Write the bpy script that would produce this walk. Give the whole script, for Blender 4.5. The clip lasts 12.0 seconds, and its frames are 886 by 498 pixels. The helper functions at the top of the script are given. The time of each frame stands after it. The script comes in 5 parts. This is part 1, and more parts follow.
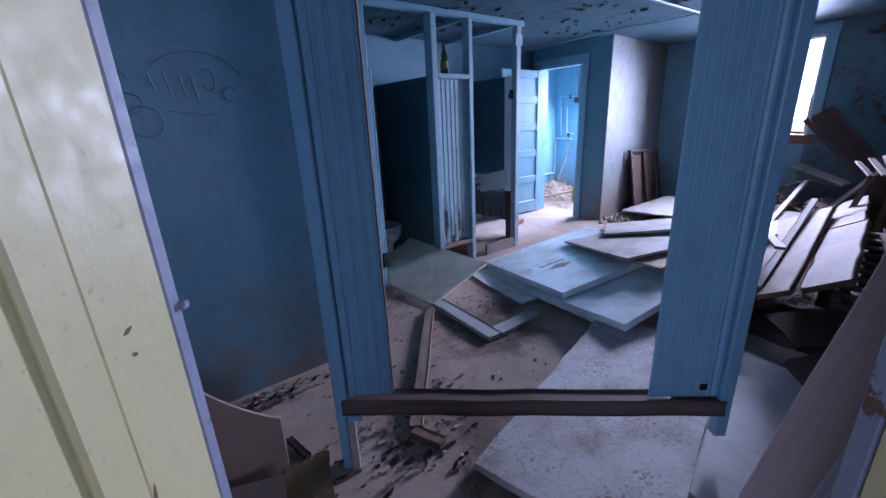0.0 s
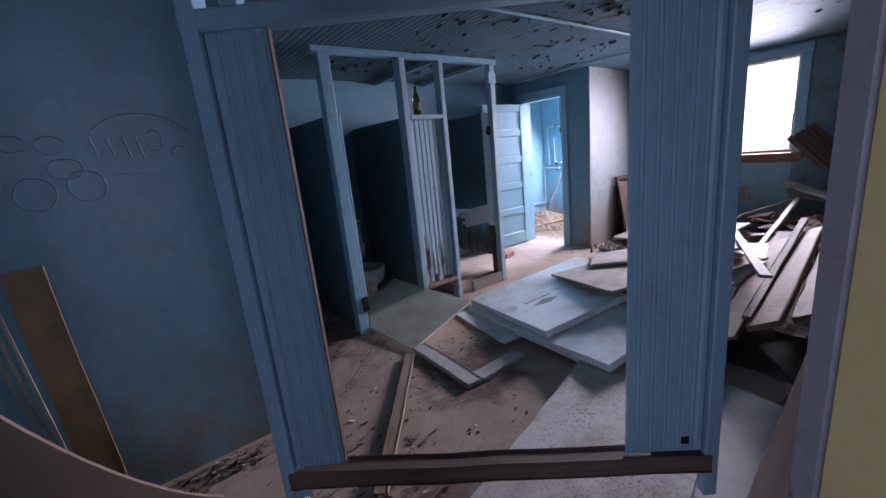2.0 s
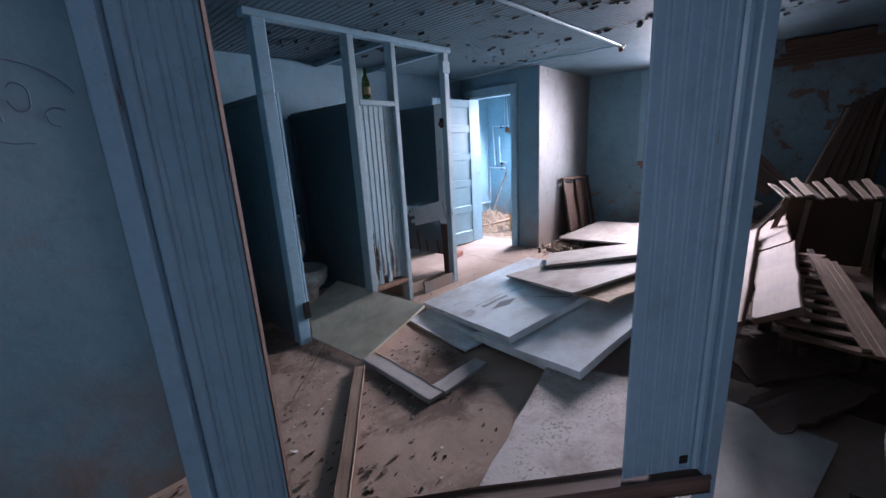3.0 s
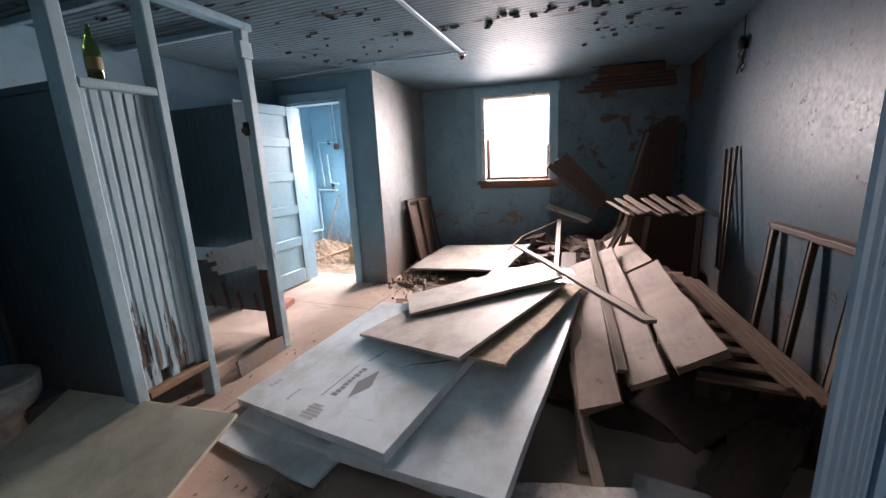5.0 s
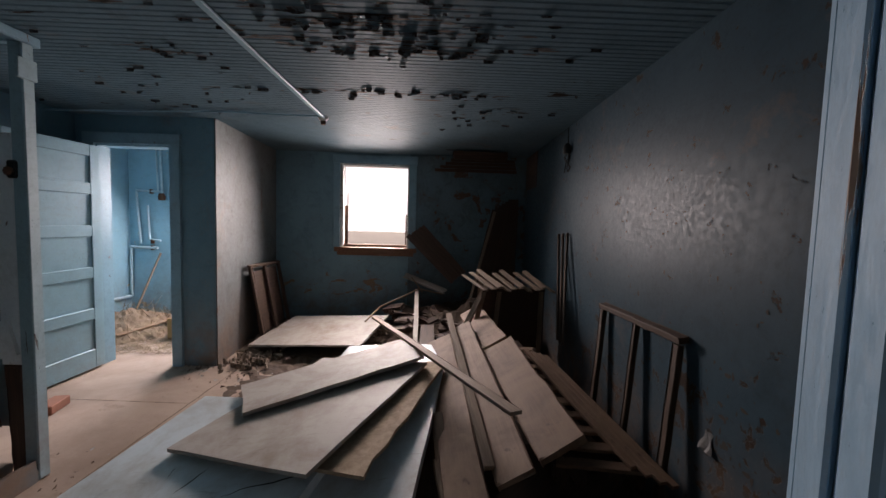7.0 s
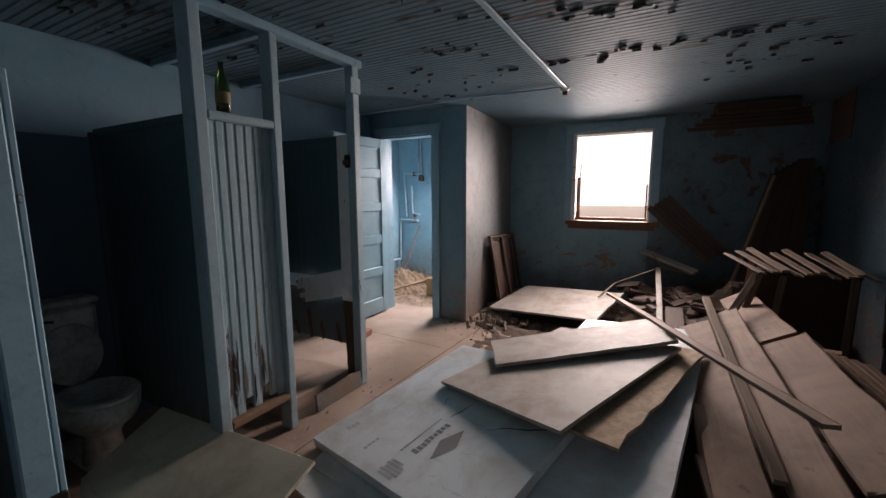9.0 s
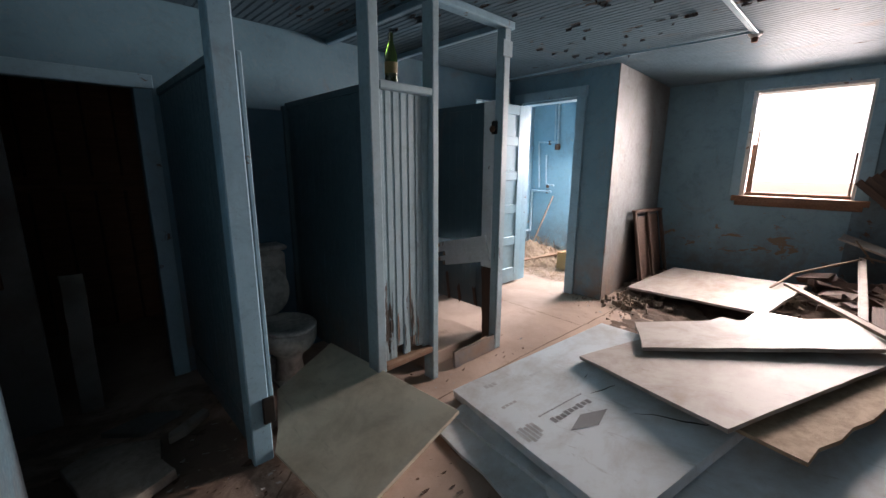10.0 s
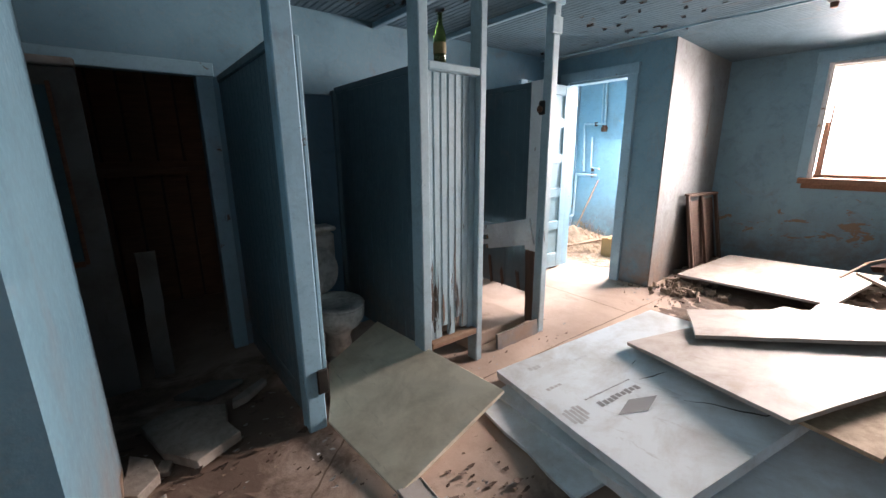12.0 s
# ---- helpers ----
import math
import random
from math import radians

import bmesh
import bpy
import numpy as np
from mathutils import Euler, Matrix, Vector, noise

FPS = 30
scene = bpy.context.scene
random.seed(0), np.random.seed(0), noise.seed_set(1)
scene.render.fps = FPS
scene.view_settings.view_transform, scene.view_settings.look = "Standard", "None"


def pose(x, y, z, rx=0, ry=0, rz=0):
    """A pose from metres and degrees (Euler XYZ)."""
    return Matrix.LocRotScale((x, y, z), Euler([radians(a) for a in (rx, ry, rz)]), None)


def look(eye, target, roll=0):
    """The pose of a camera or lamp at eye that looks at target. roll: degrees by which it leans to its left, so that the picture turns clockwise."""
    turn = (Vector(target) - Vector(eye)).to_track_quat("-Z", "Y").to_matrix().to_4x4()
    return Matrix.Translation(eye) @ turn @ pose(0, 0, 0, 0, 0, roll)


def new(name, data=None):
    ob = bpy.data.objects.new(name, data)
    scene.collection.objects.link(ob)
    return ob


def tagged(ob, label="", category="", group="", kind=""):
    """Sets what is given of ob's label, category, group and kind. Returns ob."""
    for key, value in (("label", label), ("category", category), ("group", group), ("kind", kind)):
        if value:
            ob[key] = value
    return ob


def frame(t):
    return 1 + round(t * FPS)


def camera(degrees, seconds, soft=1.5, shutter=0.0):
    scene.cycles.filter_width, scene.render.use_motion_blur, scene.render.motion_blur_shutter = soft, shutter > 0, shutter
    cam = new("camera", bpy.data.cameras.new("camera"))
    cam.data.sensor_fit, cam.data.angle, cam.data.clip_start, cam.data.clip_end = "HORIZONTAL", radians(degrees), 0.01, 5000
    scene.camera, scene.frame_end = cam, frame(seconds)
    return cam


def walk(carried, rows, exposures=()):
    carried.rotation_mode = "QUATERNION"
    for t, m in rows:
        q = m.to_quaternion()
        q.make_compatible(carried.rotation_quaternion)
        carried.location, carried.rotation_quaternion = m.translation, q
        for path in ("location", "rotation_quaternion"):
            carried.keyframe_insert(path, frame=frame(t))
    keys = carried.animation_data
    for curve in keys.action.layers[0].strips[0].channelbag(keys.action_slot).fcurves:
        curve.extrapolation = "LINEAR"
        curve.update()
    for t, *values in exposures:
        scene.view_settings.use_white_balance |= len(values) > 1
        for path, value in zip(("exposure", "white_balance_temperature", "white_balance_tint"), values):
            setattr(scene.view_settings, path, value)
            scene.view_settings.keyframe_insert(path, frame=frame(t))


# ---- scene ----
cam = camera(95.9, 12.0)
PATH = [
    (0, (0.119, 0.082, 1.407), (1.279, 1.591, 0.791), -2.6),
    (0.5, (0.188, 0.045, 1.43), (1.414, 1.535, 0.902), -3.2),
    (1, (0.244, 0.015, 1.457), (1.459, 1.542, 1.021), -5.6),
    (1.5, (0.276, 0.018, 1.453), (1.491, 1.543, 1.007), -7.0),
    (2, (0.357, 0.024, 1.442), (1.528, 1.577, 0.976), -5.7),
    (2.5, (0.444, 0.149, 1.414), (1.666, 1.659, 0.938), -4.7),
    (2.7, (0.416, 0.22, 1.405), (1.764, 1.621, 0.934), -3.8),
    (4.3, (0.817, 0.581, 1.32), (2.293, 1.834, 0.817), -1.9),
    (4.5, (0.946, 0.637, 1.324), (2.475, 1.841, 0.859), -0.6),
    (5, (1.141, 0.909, 1.352), (2.983, 1.557, 0.918), -2.7),
    (5.5, (1.262, 0.955, 1.413), (3.234, 1.178, 1.170), -0.1),
    (6, (1.322, 0.954, 1.425), (3.317, 0.937, 1.276), 0.4),
    (6.5, (1.338, 0.955, 1.436), (3.333, 0.877, 1.325), 1.1),
    (6.7, (1.340, 0.963, 1.432), (3.334, 0.873, 1.305), 1.4),
    (8.5, (1.288, 1.091, 1.399), (3.155, 1.765, 1.155), 0.6),
    (9, (1.258, 1.143, 1.4), (2.99, 2.103, 1.123), -0.2),
    (9.5, (1.21, 1.216, 1.394), (2.756, 2.439, 1.061), 0.7),
    (10, (1.166, 1.26, 1.371), (2.52, 2.672, 0.957), 0.2),
    (10.5, (1.143, 1.26, 1.374), (2.417, 2.747, 0.965), -0.1),
    (11, (1.129, 1.274, 1.363), (2.359, 2.787, 0.92), -0.6),
    (12, (1.114, 1.278, 1.35), (2.319, 2.799, 0.869), -0.4),
]
EXPOSURES = [(0.0, -0.3, 4750, 31), (1.0, -0.15, 5100, 31), (1.5, -0.45, 5400, 31), (2.0, -0.4, 5600, 30), (2.5, -0.35, 5650, 29), (4.3, 0.15, 6700, 27), (5.0, -0.1, 6850, 26), (5.5, -0.5, 6950, 24), (6.7, -1.3, 6950, 24), (8.5, -1.75, 7200, 27), (9.2, -1.05, 7150, 26), (10.0, -0.5, 7050, 25), (10.6, -0.05, 7050, 24), (11.2, 0.2, 7050, 24), (12.0, 0.4, 7050, 24)]
walk(cam, [(t, look(eye, target, roll)) for t, eye, target, roll in PATH], EXPOSURES)

# ---- world and lights ----
world = bpy.data.worlds.new("sky")
scene.world = world
world.use_nodes = True
wn = world.node_tree.nodes
sky = wn.new("ShaderNodeTexSky")
sky.sky_type, sky.sun_disc = "NISHITA", False
sky.sun_elevation, sky.sun_rotation = radians(70), radians(304)
wn["Background"].inputs[1].default_value = 0.15
world.node_tree.links.new(sky.outputs[0], wn["Background"].inputs[0])


def lamp_area(name, eye, target, w, h, watts, colour=(1, 1, 1)):
    lamp = bpy.data.lights.new(name, "AREA")
    lamp.shape, lamp.size, lamp.size_y, lamp.energy, lamp.color = "RECTANGLE", w, h, watts, colour
    ob = new(name, lamp)
    ob.matrix_world = look(eye, target)
    return ob


sun = bpy.data.lights.new("sun", "SUN")
sun.energy, sun.angle, sun.color = 4.0, radians(2), (1.0, 0.96, 0.90)
new("sun", sun).matrix_world = look((0, 0, 20), (2.84, -1.92, 10.6))
lamp_area("window_daylight", (6.93, 1.77, 1.60), (4.4, 1.90, 0.70), 0.84, 1.06, 195, (1.0, 0.96, 0.92)).data.spread = radians(118)
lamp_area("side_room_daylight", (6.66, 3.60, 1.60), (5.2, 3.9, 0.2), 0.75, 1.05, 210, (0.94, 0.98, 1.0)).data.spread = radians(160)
# Two fill lamps added in the unseen hall to brighten screen, jamb and closet.
lamp_area("hall_fill", (0.58, -2.48, 1.55), (0.30, 0.6, 1.15), 1.10, 1.15, 25, (0.97, 0.98, 1.0))
lamp_area("hall_side_fill", (-2.48, -0.70, 1.55), (0.6, 0.45, 1.1), 1.1, 1.15, 28, (0.97, 0.98, 1.0))


# ---- materials ----
def nodes_of(name):
    m = bpy.data.materials.new(name)
    m.use_nodes = True
    nt = m.node_tree
    return m, nt, nt.nodes["Principled BSDF"]


def noise_tex(nt, scale, detail=6.0, rough=0.6, stretch=None, distortion=0.0, obj=False):
    tc = nt.nodes.new("ShaderNodeTexCoord")
    mp = nt.nodes.new("ShaderNodeMapping")
    if stretch:
        mp.inputs["Scale"].default_value = stretch
    geo = nt.nodes.new("ShaderNodeNewGeometry")
    nt.links.new(tc.outputs["Object"] if obj else geo.outputs["Position"], mp.inputs["Vector"])
    n = nt.nodes.new("ShaderNodeTexNoise")
    n.inputs["Scale"].default_value, n.inputs["Detail"].default_value, n.inputs["Roughness"].default_value = scale, detail, rough
    n.inputs["Distortion"].default_value = distortion
    nt.links.new(mp.outputs[0], n.inputs["Vector"])
    return n.outputs["Fac"]


def ramp(nt, fac, stops):
    r = nt.nodes.new("ShaderNodeValToRGB")
    els = r.color_ramp.elements
    while len(els) < len(stops):
        els.new(0.5)
    for e, (p, c) in zip(els, stops):
        e.position = p
        e.color = (c, c, c, 1) if isinstance(c, (int, float)) else (*c, 1)
    nt.links.new(fac, r.inputs[0])
    return r.outputs[0]


def mix(nt, fac, a, b):
    m = nt.nodes.new("ShaderNodeMix")
    m.data_type = "RGBA"
    for socket, v in ((m.inputs[0], fac), (m.inputs[6], a), (m.inputs[7], b)):
        if isinstance(v, tuple):
            socket.default_value = (*v, 1)
        elif isinstance(v, (int, float)):
            socket.default_value = v
        else:
            nt.links.new(v, socket)
    return m.outputs[2]


def bump(nt, bsdf, fac, strength, dist=0.01, chain=None):
    b = nt.nodes.new("ShaderNodeBump")
    b.inputs["Strength"].default_value, b.inputs["Distance"].default_value = strength, dist
    nt.links.new(fac, b.inputs["Height"])
    if chain is not None:
        nt.links.new(chain, b.inputs["Normal"])
    nt.links.new(b.outputs[0], bsdf.inputs["Normal"])
    return b.outputs[0]


def height_mask(nt, lo, hi):
    geo = nt.nodes.new("ShaderNodeNewGeometry")
    sep = nt.nodes.new("ShaderNodeSeparateXYZ")
    nt.links.new(geo.outputs["Position"], sep.inputs[0])
    mr = nt.nodes.new("ShaderNodeMapRange")
    mr.inputs["From Min"].default_value, mr.inputs["From Max"].default_value = lo, hi
    nt.links.new(sep.outputs["Z"], mr.inputs["Value"])
    return mr.outputs[0]


def times(nt, a, b, op="MULTIPLY"):
    m = nt.nodes.new("ShaderNodeMath")
    m.operation, m.use_clamp = op, True
    for s, v in zip(m.inputs, (a, b)):
        if isinstance(v, (int, float)):
            s.default_value = v
        else:
            nt.links.new(v, s)
    return m.outputs[0]


def painted(name, base, dark, under, peel=0.70, rough=0.45, peel_scale=3.0, dirt=(0.20, 0.13, 0.09), muddy=0.0, lump=0.25, stretch=None, patchy=False, streaks=0.0, lowpeel=0.0, stains=0.35, spec=0.5):
    """Old paint: cloudy colour, stains, small chips down to the layer under it, dirt splashed up from the floor, brushy relief."""
    m, nt, b = nodes_of(name)
    cloud = noise_tex(nt, 1.4, 6, 0.7)
    fine = noise_tex(nt, 38, 4, 0.7)
    col = mix(nt, ramp(nt, cloud, [(0.30, 0.0), (0.70, 1.0)]), base, dark)
    scuff = noise_tex(nt, 6.5, 8, 0.75, distortion=0.6)
    col = mix(nt, times(nt, ramp(nt, scuff, [(0.50, 0.0), (0.68, 1.0)]), stains), col, tuple(0.55 * c for c in dark))
    col = mix(nt, times(nt, ramp(nt, noise_tex(nt, 2.1, 7, 0.7, distortion=0.9), [(0.58, 0.0), (0.72, 1.0)]), stains), col, dirt)
    col = mix(nt, times(nt, ramp(nt, fine, [(0.50, 0.0), (0.80, 1.0)]), 0.18), col, under)
    flake = noise_tex(nt, peel_scale, 9, 0.68, stretch=stretch, distortion=0.4)
    if patchy:
        flake = times(nt, flake, times(nt, ramp(nt, noise_tex(nt, 0.75, 3, 0.5), [(0.36, 0.0), (0.66, 1.0)]), 0.16), "ADD")
    if lowpeel:
        band = times(nt, times(nt, 1.0, height_mask(nt, 0.45, 1.0), "SUBTRACT"), height_mask(nt, 0.1, 0.4))
        flake = times(nt, flake, times(nt, band, lowpeel), "ADD")
    grit = times(nt, ramp(nt, noise_tex(nt, 85, 3, 0.6), [(0.64, 0.0), (0.69, 1.0)]), ramp(nt, noise_tex(nt, 2.7, 5, 0.7), [(0.42, 0.0), (0.62, 1.0)]))
    col = mix(nt, times(nt, grit, 0.55), col, tuple(0.5 * (c + u) * 0.6 for c, u in zip(dark, under)))
    chips = ramp(nt, flake, [(peel, 0.0), (peel + 0.015, 1.0)])
    col = mix(nt, chips, col, under)
    if streaks:
        st = ramp(nt, noise_tex(nt, 5.0, 6, 0.7, stretch=(5.0, 5.0, 0.35)), [(0.60, 0.0), (0.66, 1.0)])
        low = times(nt, 1.0, height_mask(nt, 0.35, 1.15), "SUBTRACT")
        col = mix(nt, times(nt, times(nt, st, low), streaks), col, tuple(min(1, 2.3 * c) for c in base))
    if muddy:
        low = times(nt, times(nt, 1.0, height_mask(nt, 0.05, 0.75), "SUBTRACT"), ramp(nt, noise_tex(nt, 4.5, 7, 0.7), [(0.34, 0.0), (0.62, 1.0)]))
        col = mix(nt, times(nt, low, muddy), col, dirt)
    nt.links.new(col, b.inputs["Base Color"])
    nt.links.new(ramp(nt, fine, [(0.3, max(0.05, rough - 0.08)), (0.8, min(1, rough + 0.22))]), b.inputs["Roughness"])
    b.inputs["Specular IOR Level"].default_value = spec
    first = bump(nt, b, noise_tex(nt, 9, 6, 0.6), lump, 0.02)
    bump(nt, b, chips, 0.5, 0.004, first).node.invert = True
    return m


def wooden(name, light, dark, rough=0.75, grain=(1.2, 22, 22), stain=None, bumps=0.25, dust=None):
    m, nt, b = nodes_of(name)
    g = noise_tex(nt, 3.0, 7, 0.65, stretch=grain, distortion=0.6, obj=True)
    col = mix(nt, ramp(nt, g, [(0.32, 0.0), (0.68, 1.0)]), dark, light)
    info = nt.nodes.new("ShaderNodeObjectInfo")
    col = mix(nt, times(nt, info.outputs["Random"], 0.35), col, dark)
    if stain:
        col = mix(nt, times(nt, ramp(nt, noise_tex(nt, 2.6, 6, 0.65), [(0.48, 0.0), (0.66, 1.0)]), 0.6), col, stain)
    if dust:
        col = mix(nt, times(nt, ramp(nt, noise_tex(nt, 3.4, 7, 0.7, distortion=0.5), [(0.36, 0.0), (0.62, 1.0)]), 0.75), col, dust)
        knots = ramp(nt, noise_tex(nt, 16, 3, 0.5, stretch=(0.6, 1.0, 1.0), obj=True), [(0.70, 0.0), (0.76, 1.0)])
        col = mix(nt, times(nt, knots, 0.7), col, tuple(0.4 * c for c in dark))
    nt.links.new(col, b.inputs["Base Color"])
    b.inputs["Roughness"].default_value = rough
    bump(nt, b, g, bumps, 0.006)
    return m


def sheet(name, base, dirt, scale=2.4, amount=0.7, rough=0.6, speck=None, bumps=0.15, dense=0.62):
    """A dusty sheet material: base colour, blotches of dirt and fine specks."""
    m, nt, b = nodes_of(name)
    col = mix(nt, times(nt, ramp(nt, noise_tex(nt, scale, 8, 0.7, distortion=0.3), [(0.42, 0.0), (0.70, 1.0)]), amount), base, dirt)
    scratch = ramp(nt, noise_tex(nt, 7, 7, 0.75, stretch=(4.0, 0.6, 1.0), distortion=0.5), [(0.60, 0.0), (0.66, 1.0)])
    col = mix(nt, times(nt, scratch, 0.4 * amount), col, tuple(0.7 * c for c in dirt))
    s = noise_tex(nt, 60, 4, 0.75)
    if speck:
        col = mix(nt, times(nt, ramp(nt, s, [(dense, 0.0), (dense + 0.06, 1.0)]), ramp(nt, noise_tex(nt, 5, 5, 0.7), [(0.42, 0.1), (0.62, 1.0)])), col, speck)
    nt.links.new(col, b.inputs["Base Color"])
    b.inputs["Roughness"].default_value = rough
    bump(nt, b, s, bumps, 0.003)
    return m


def plain(name, colour, rough=0.5, metal=0.0, grime=(0.1, 0.08, 0.06), amount=0.3):
    m, nt, b = nodes_of(name)
    col = mix(nt, times(nt, ramp(nt, noise_tex(nt, 14, 6, 0.7), [(0.42, 0.0), (0.72, 1.0)]), amount), colour, grime)
    nt.links.new(col, b.inputs["Base Color"])
    b.inputs["Roughness"].default_value, b.inputs["Metallic"].default_value = rough, metal
    bump(nt, b, noise_tex(nt, 50, 4, 0.6), 0.1, 0.003)
    return m


M_WALL = painted("blue_wall_paint", (0.135, 0.27, 0.34), (0.10, 0.21, 0.275), (0.38, 0.33, 0.27), peel=0.70, rough=0.42, muddy=0.85, lump=0.15)
# South wall colour darkened below M_WALL to stand in for its weaker light.
M_WALL_SHINY_SHADED = painted("blue_gloss_wall_paint_shaded", (0.05, 0.088, 0.113), (0.036, 0.066, 0.088), (0.045, 0.032, 0.025), peel=0.625, rough=0.40, peel_scale=9.0, muddy=0.8, lump=0.09, lowpeel=0.06, spec=0.08)
M_WALL_BARE = painted("peeled_wall_paint", (0.13, 0.22, 0.26), (0.09, 0.13, 0.15), (0.11, 0.068, 0.046), peel=0.575, rough=0.75, peel_scale=2.8, muddy=0.9, stains=0.6, dirt=(0.11, 0.07, 0.05))
M_WALL_STAIN = painted("stained_blue_wall_paint", (0.18, 0.33, 0.40), (0.14, 0.26, 0.32), (0.21, 0.14, 0.09), peel=0.675, rough=0.5, peel_scale=3.6, muddy=0.9, dirt=(0.14, 0.10, 0.075), lowpeel=0.12, stains=0.45, stretch=(1, 1, 2.0))
M_CHASE = painted("stained_plaster", (0.15, 0.175, 0.185), (0.115, 0.122, 0.122), (0.12, 0.082, 0.058), peel=0.60, rough=0.55, peel_scale=1.5, muddy=0.9, stains=0.6, stretch=(1, 1, 0.4))
M_TRIM = painted("blue_trim_paint", (0.245, 0.42, 0.51), (0.195, 0.345, 0.43), (0.13, 0.10, 0.08), peel=0.655, rough=0.36, peel_scale=9, lump=0.1)
M_SCREEN = painted("blue_board_paint", (0.28, 0.46, 0.60), (0.22, 0.38, 0.52), (0.22, 0.13, 0.085), peel=0.65, rough=0.34, peel_scale=7, lump=0.08, stretch=(2.5, 2.5, 0.22), stains=0.3)
M_CEIL = painted("blue_ceiling_paint", (0.13, 0.205, 0.25), (0.10, 0.165, 0.205), (0.03, 0.022, 0.018), peel=0.755, rough=0.56, peel_scale=1.6, lump=0.02, stretch=(5.0, 1.4, 1.0), patchy=True, spec=0.03)
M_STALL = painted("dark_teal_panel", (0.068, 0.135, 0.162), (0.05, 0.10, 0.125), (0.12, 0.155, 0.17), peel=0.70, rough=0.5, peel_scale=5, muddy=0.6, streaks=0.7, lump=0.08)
M_BEAD = painted("pale_beadboard_paint", (0.34, 0.48, 0.535), (0.27, 0.41, 0.465), (0.05, 0.036, 0.028), peel=0.65, rough=0.4, peel_scale=6, muddy=0.5, stretch=(2.5, 2.5, 0.3), lowpeel=0.09, lump=0.1)
M_YELLOW = painted("yellow_paint", (0.56, 0.51, 0.265), (0.49, 0.44, 0.225), (0.42, 0.31, 0.20), peel=0.69, rough=0.45, peel_scale=5, lump=0.12, stretch=(1, 1, 0.4), stains=0.12)
M_DOOR = painted("pale_blue_door_paint", (0.28, 0.48, 0.56), (0.225, 0.41, 0.49), (0.28, 0.22, 0.17), peel=0.71, rough=0.4, peel_scale=6, muddy=0.3, lump=0.08, stains=0.2)
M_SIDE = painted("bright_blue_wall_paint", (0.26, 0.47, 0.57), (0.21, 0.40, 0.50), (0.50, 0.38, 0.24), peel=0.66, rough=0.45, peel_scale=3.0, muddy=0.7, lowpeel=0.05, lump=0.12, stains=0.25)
M_WOOD = wooden("dusty_board", (0.26, 0.148, 0.088), (0.14, 0.073, 0.043), stain=(0.09, 0.05, 0.031), dust=(0.28, 0.175, 0.112))
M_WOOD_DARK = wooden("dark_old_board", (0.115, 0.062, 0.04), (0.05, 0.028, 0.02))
M_LATH = wooden("raw_lath", (0.33, 0.235, 0.165), (0.17, 0.115, 0.08))
M_SILL = wooden("bare_brown_sill", (0.26, 0.14, 0.08), (0.13, 0.065, 0.04))
M_RUSTFRAME = wooden("brown_frame_wood", (0.11, 0.058, 0.036), (0.05, 0.03, 0.02))
M_TAN = sheet("tan_fibreboard", (0.23, 0.15, 0.112), (0.16, 0.10, 0.075), amount=0.5, rough=0.7)
M_BROWNBOARD = sheet("brown_hardboard", (0.20, 0.13, 0.06), (0.10, 0.065, 0.035), scale=5, amount=0.8, rough=0.6)
M_FOAM = sheet("pale_blue_foam", (0.76, 0.84, 0.87), (0.47, 0.45, 0.41), scale=3.0, amount=0.8, rough=0.27, bumps=0.08)
M_FOAM.node_tree.nodes["Principled BSDF"].inputs["Specular IOR Level"].default_value = 0.85
M_WHITE = sheet("dusty_white_board", (0.40, 0.37, 0.335), (0.22, 0.165, 0.12), scale=3.0, amount=0.95, rough=0.65, speck=(0.30, 0.22, 0.16))
M_SLAB = sheet("speckled_plaster_slab", (0.54, 0.51, 0.49), (0.27, 0.21, 0.165), scale=3.4, amount=1.0, rough=0.75, speck=(0.17, 0.13, 0.10), bumps=0.6, dense=0.54)
M_SHEETGREY = sheet("pale_grey_sheet", (0.42, 0.40, 0.385), (0.27, 0.235, 0.20), amount=0.8, rough=0.6)
M_GREY = sheet("grey_olive_board", (0.76, 0.69, 0.54), (0.50, 0.43, 0.31), scale=4.5, amount=0.9, rough=0.45)
M_OSB = sheet("crumbling_chipboard", (0.45, 0.33, 0.22), (0.24, 0.16, 0.10), scale=22, amount=0.9, rough=0.85, speck=(0.55, 0.45, 0.33), bumps=0.6)


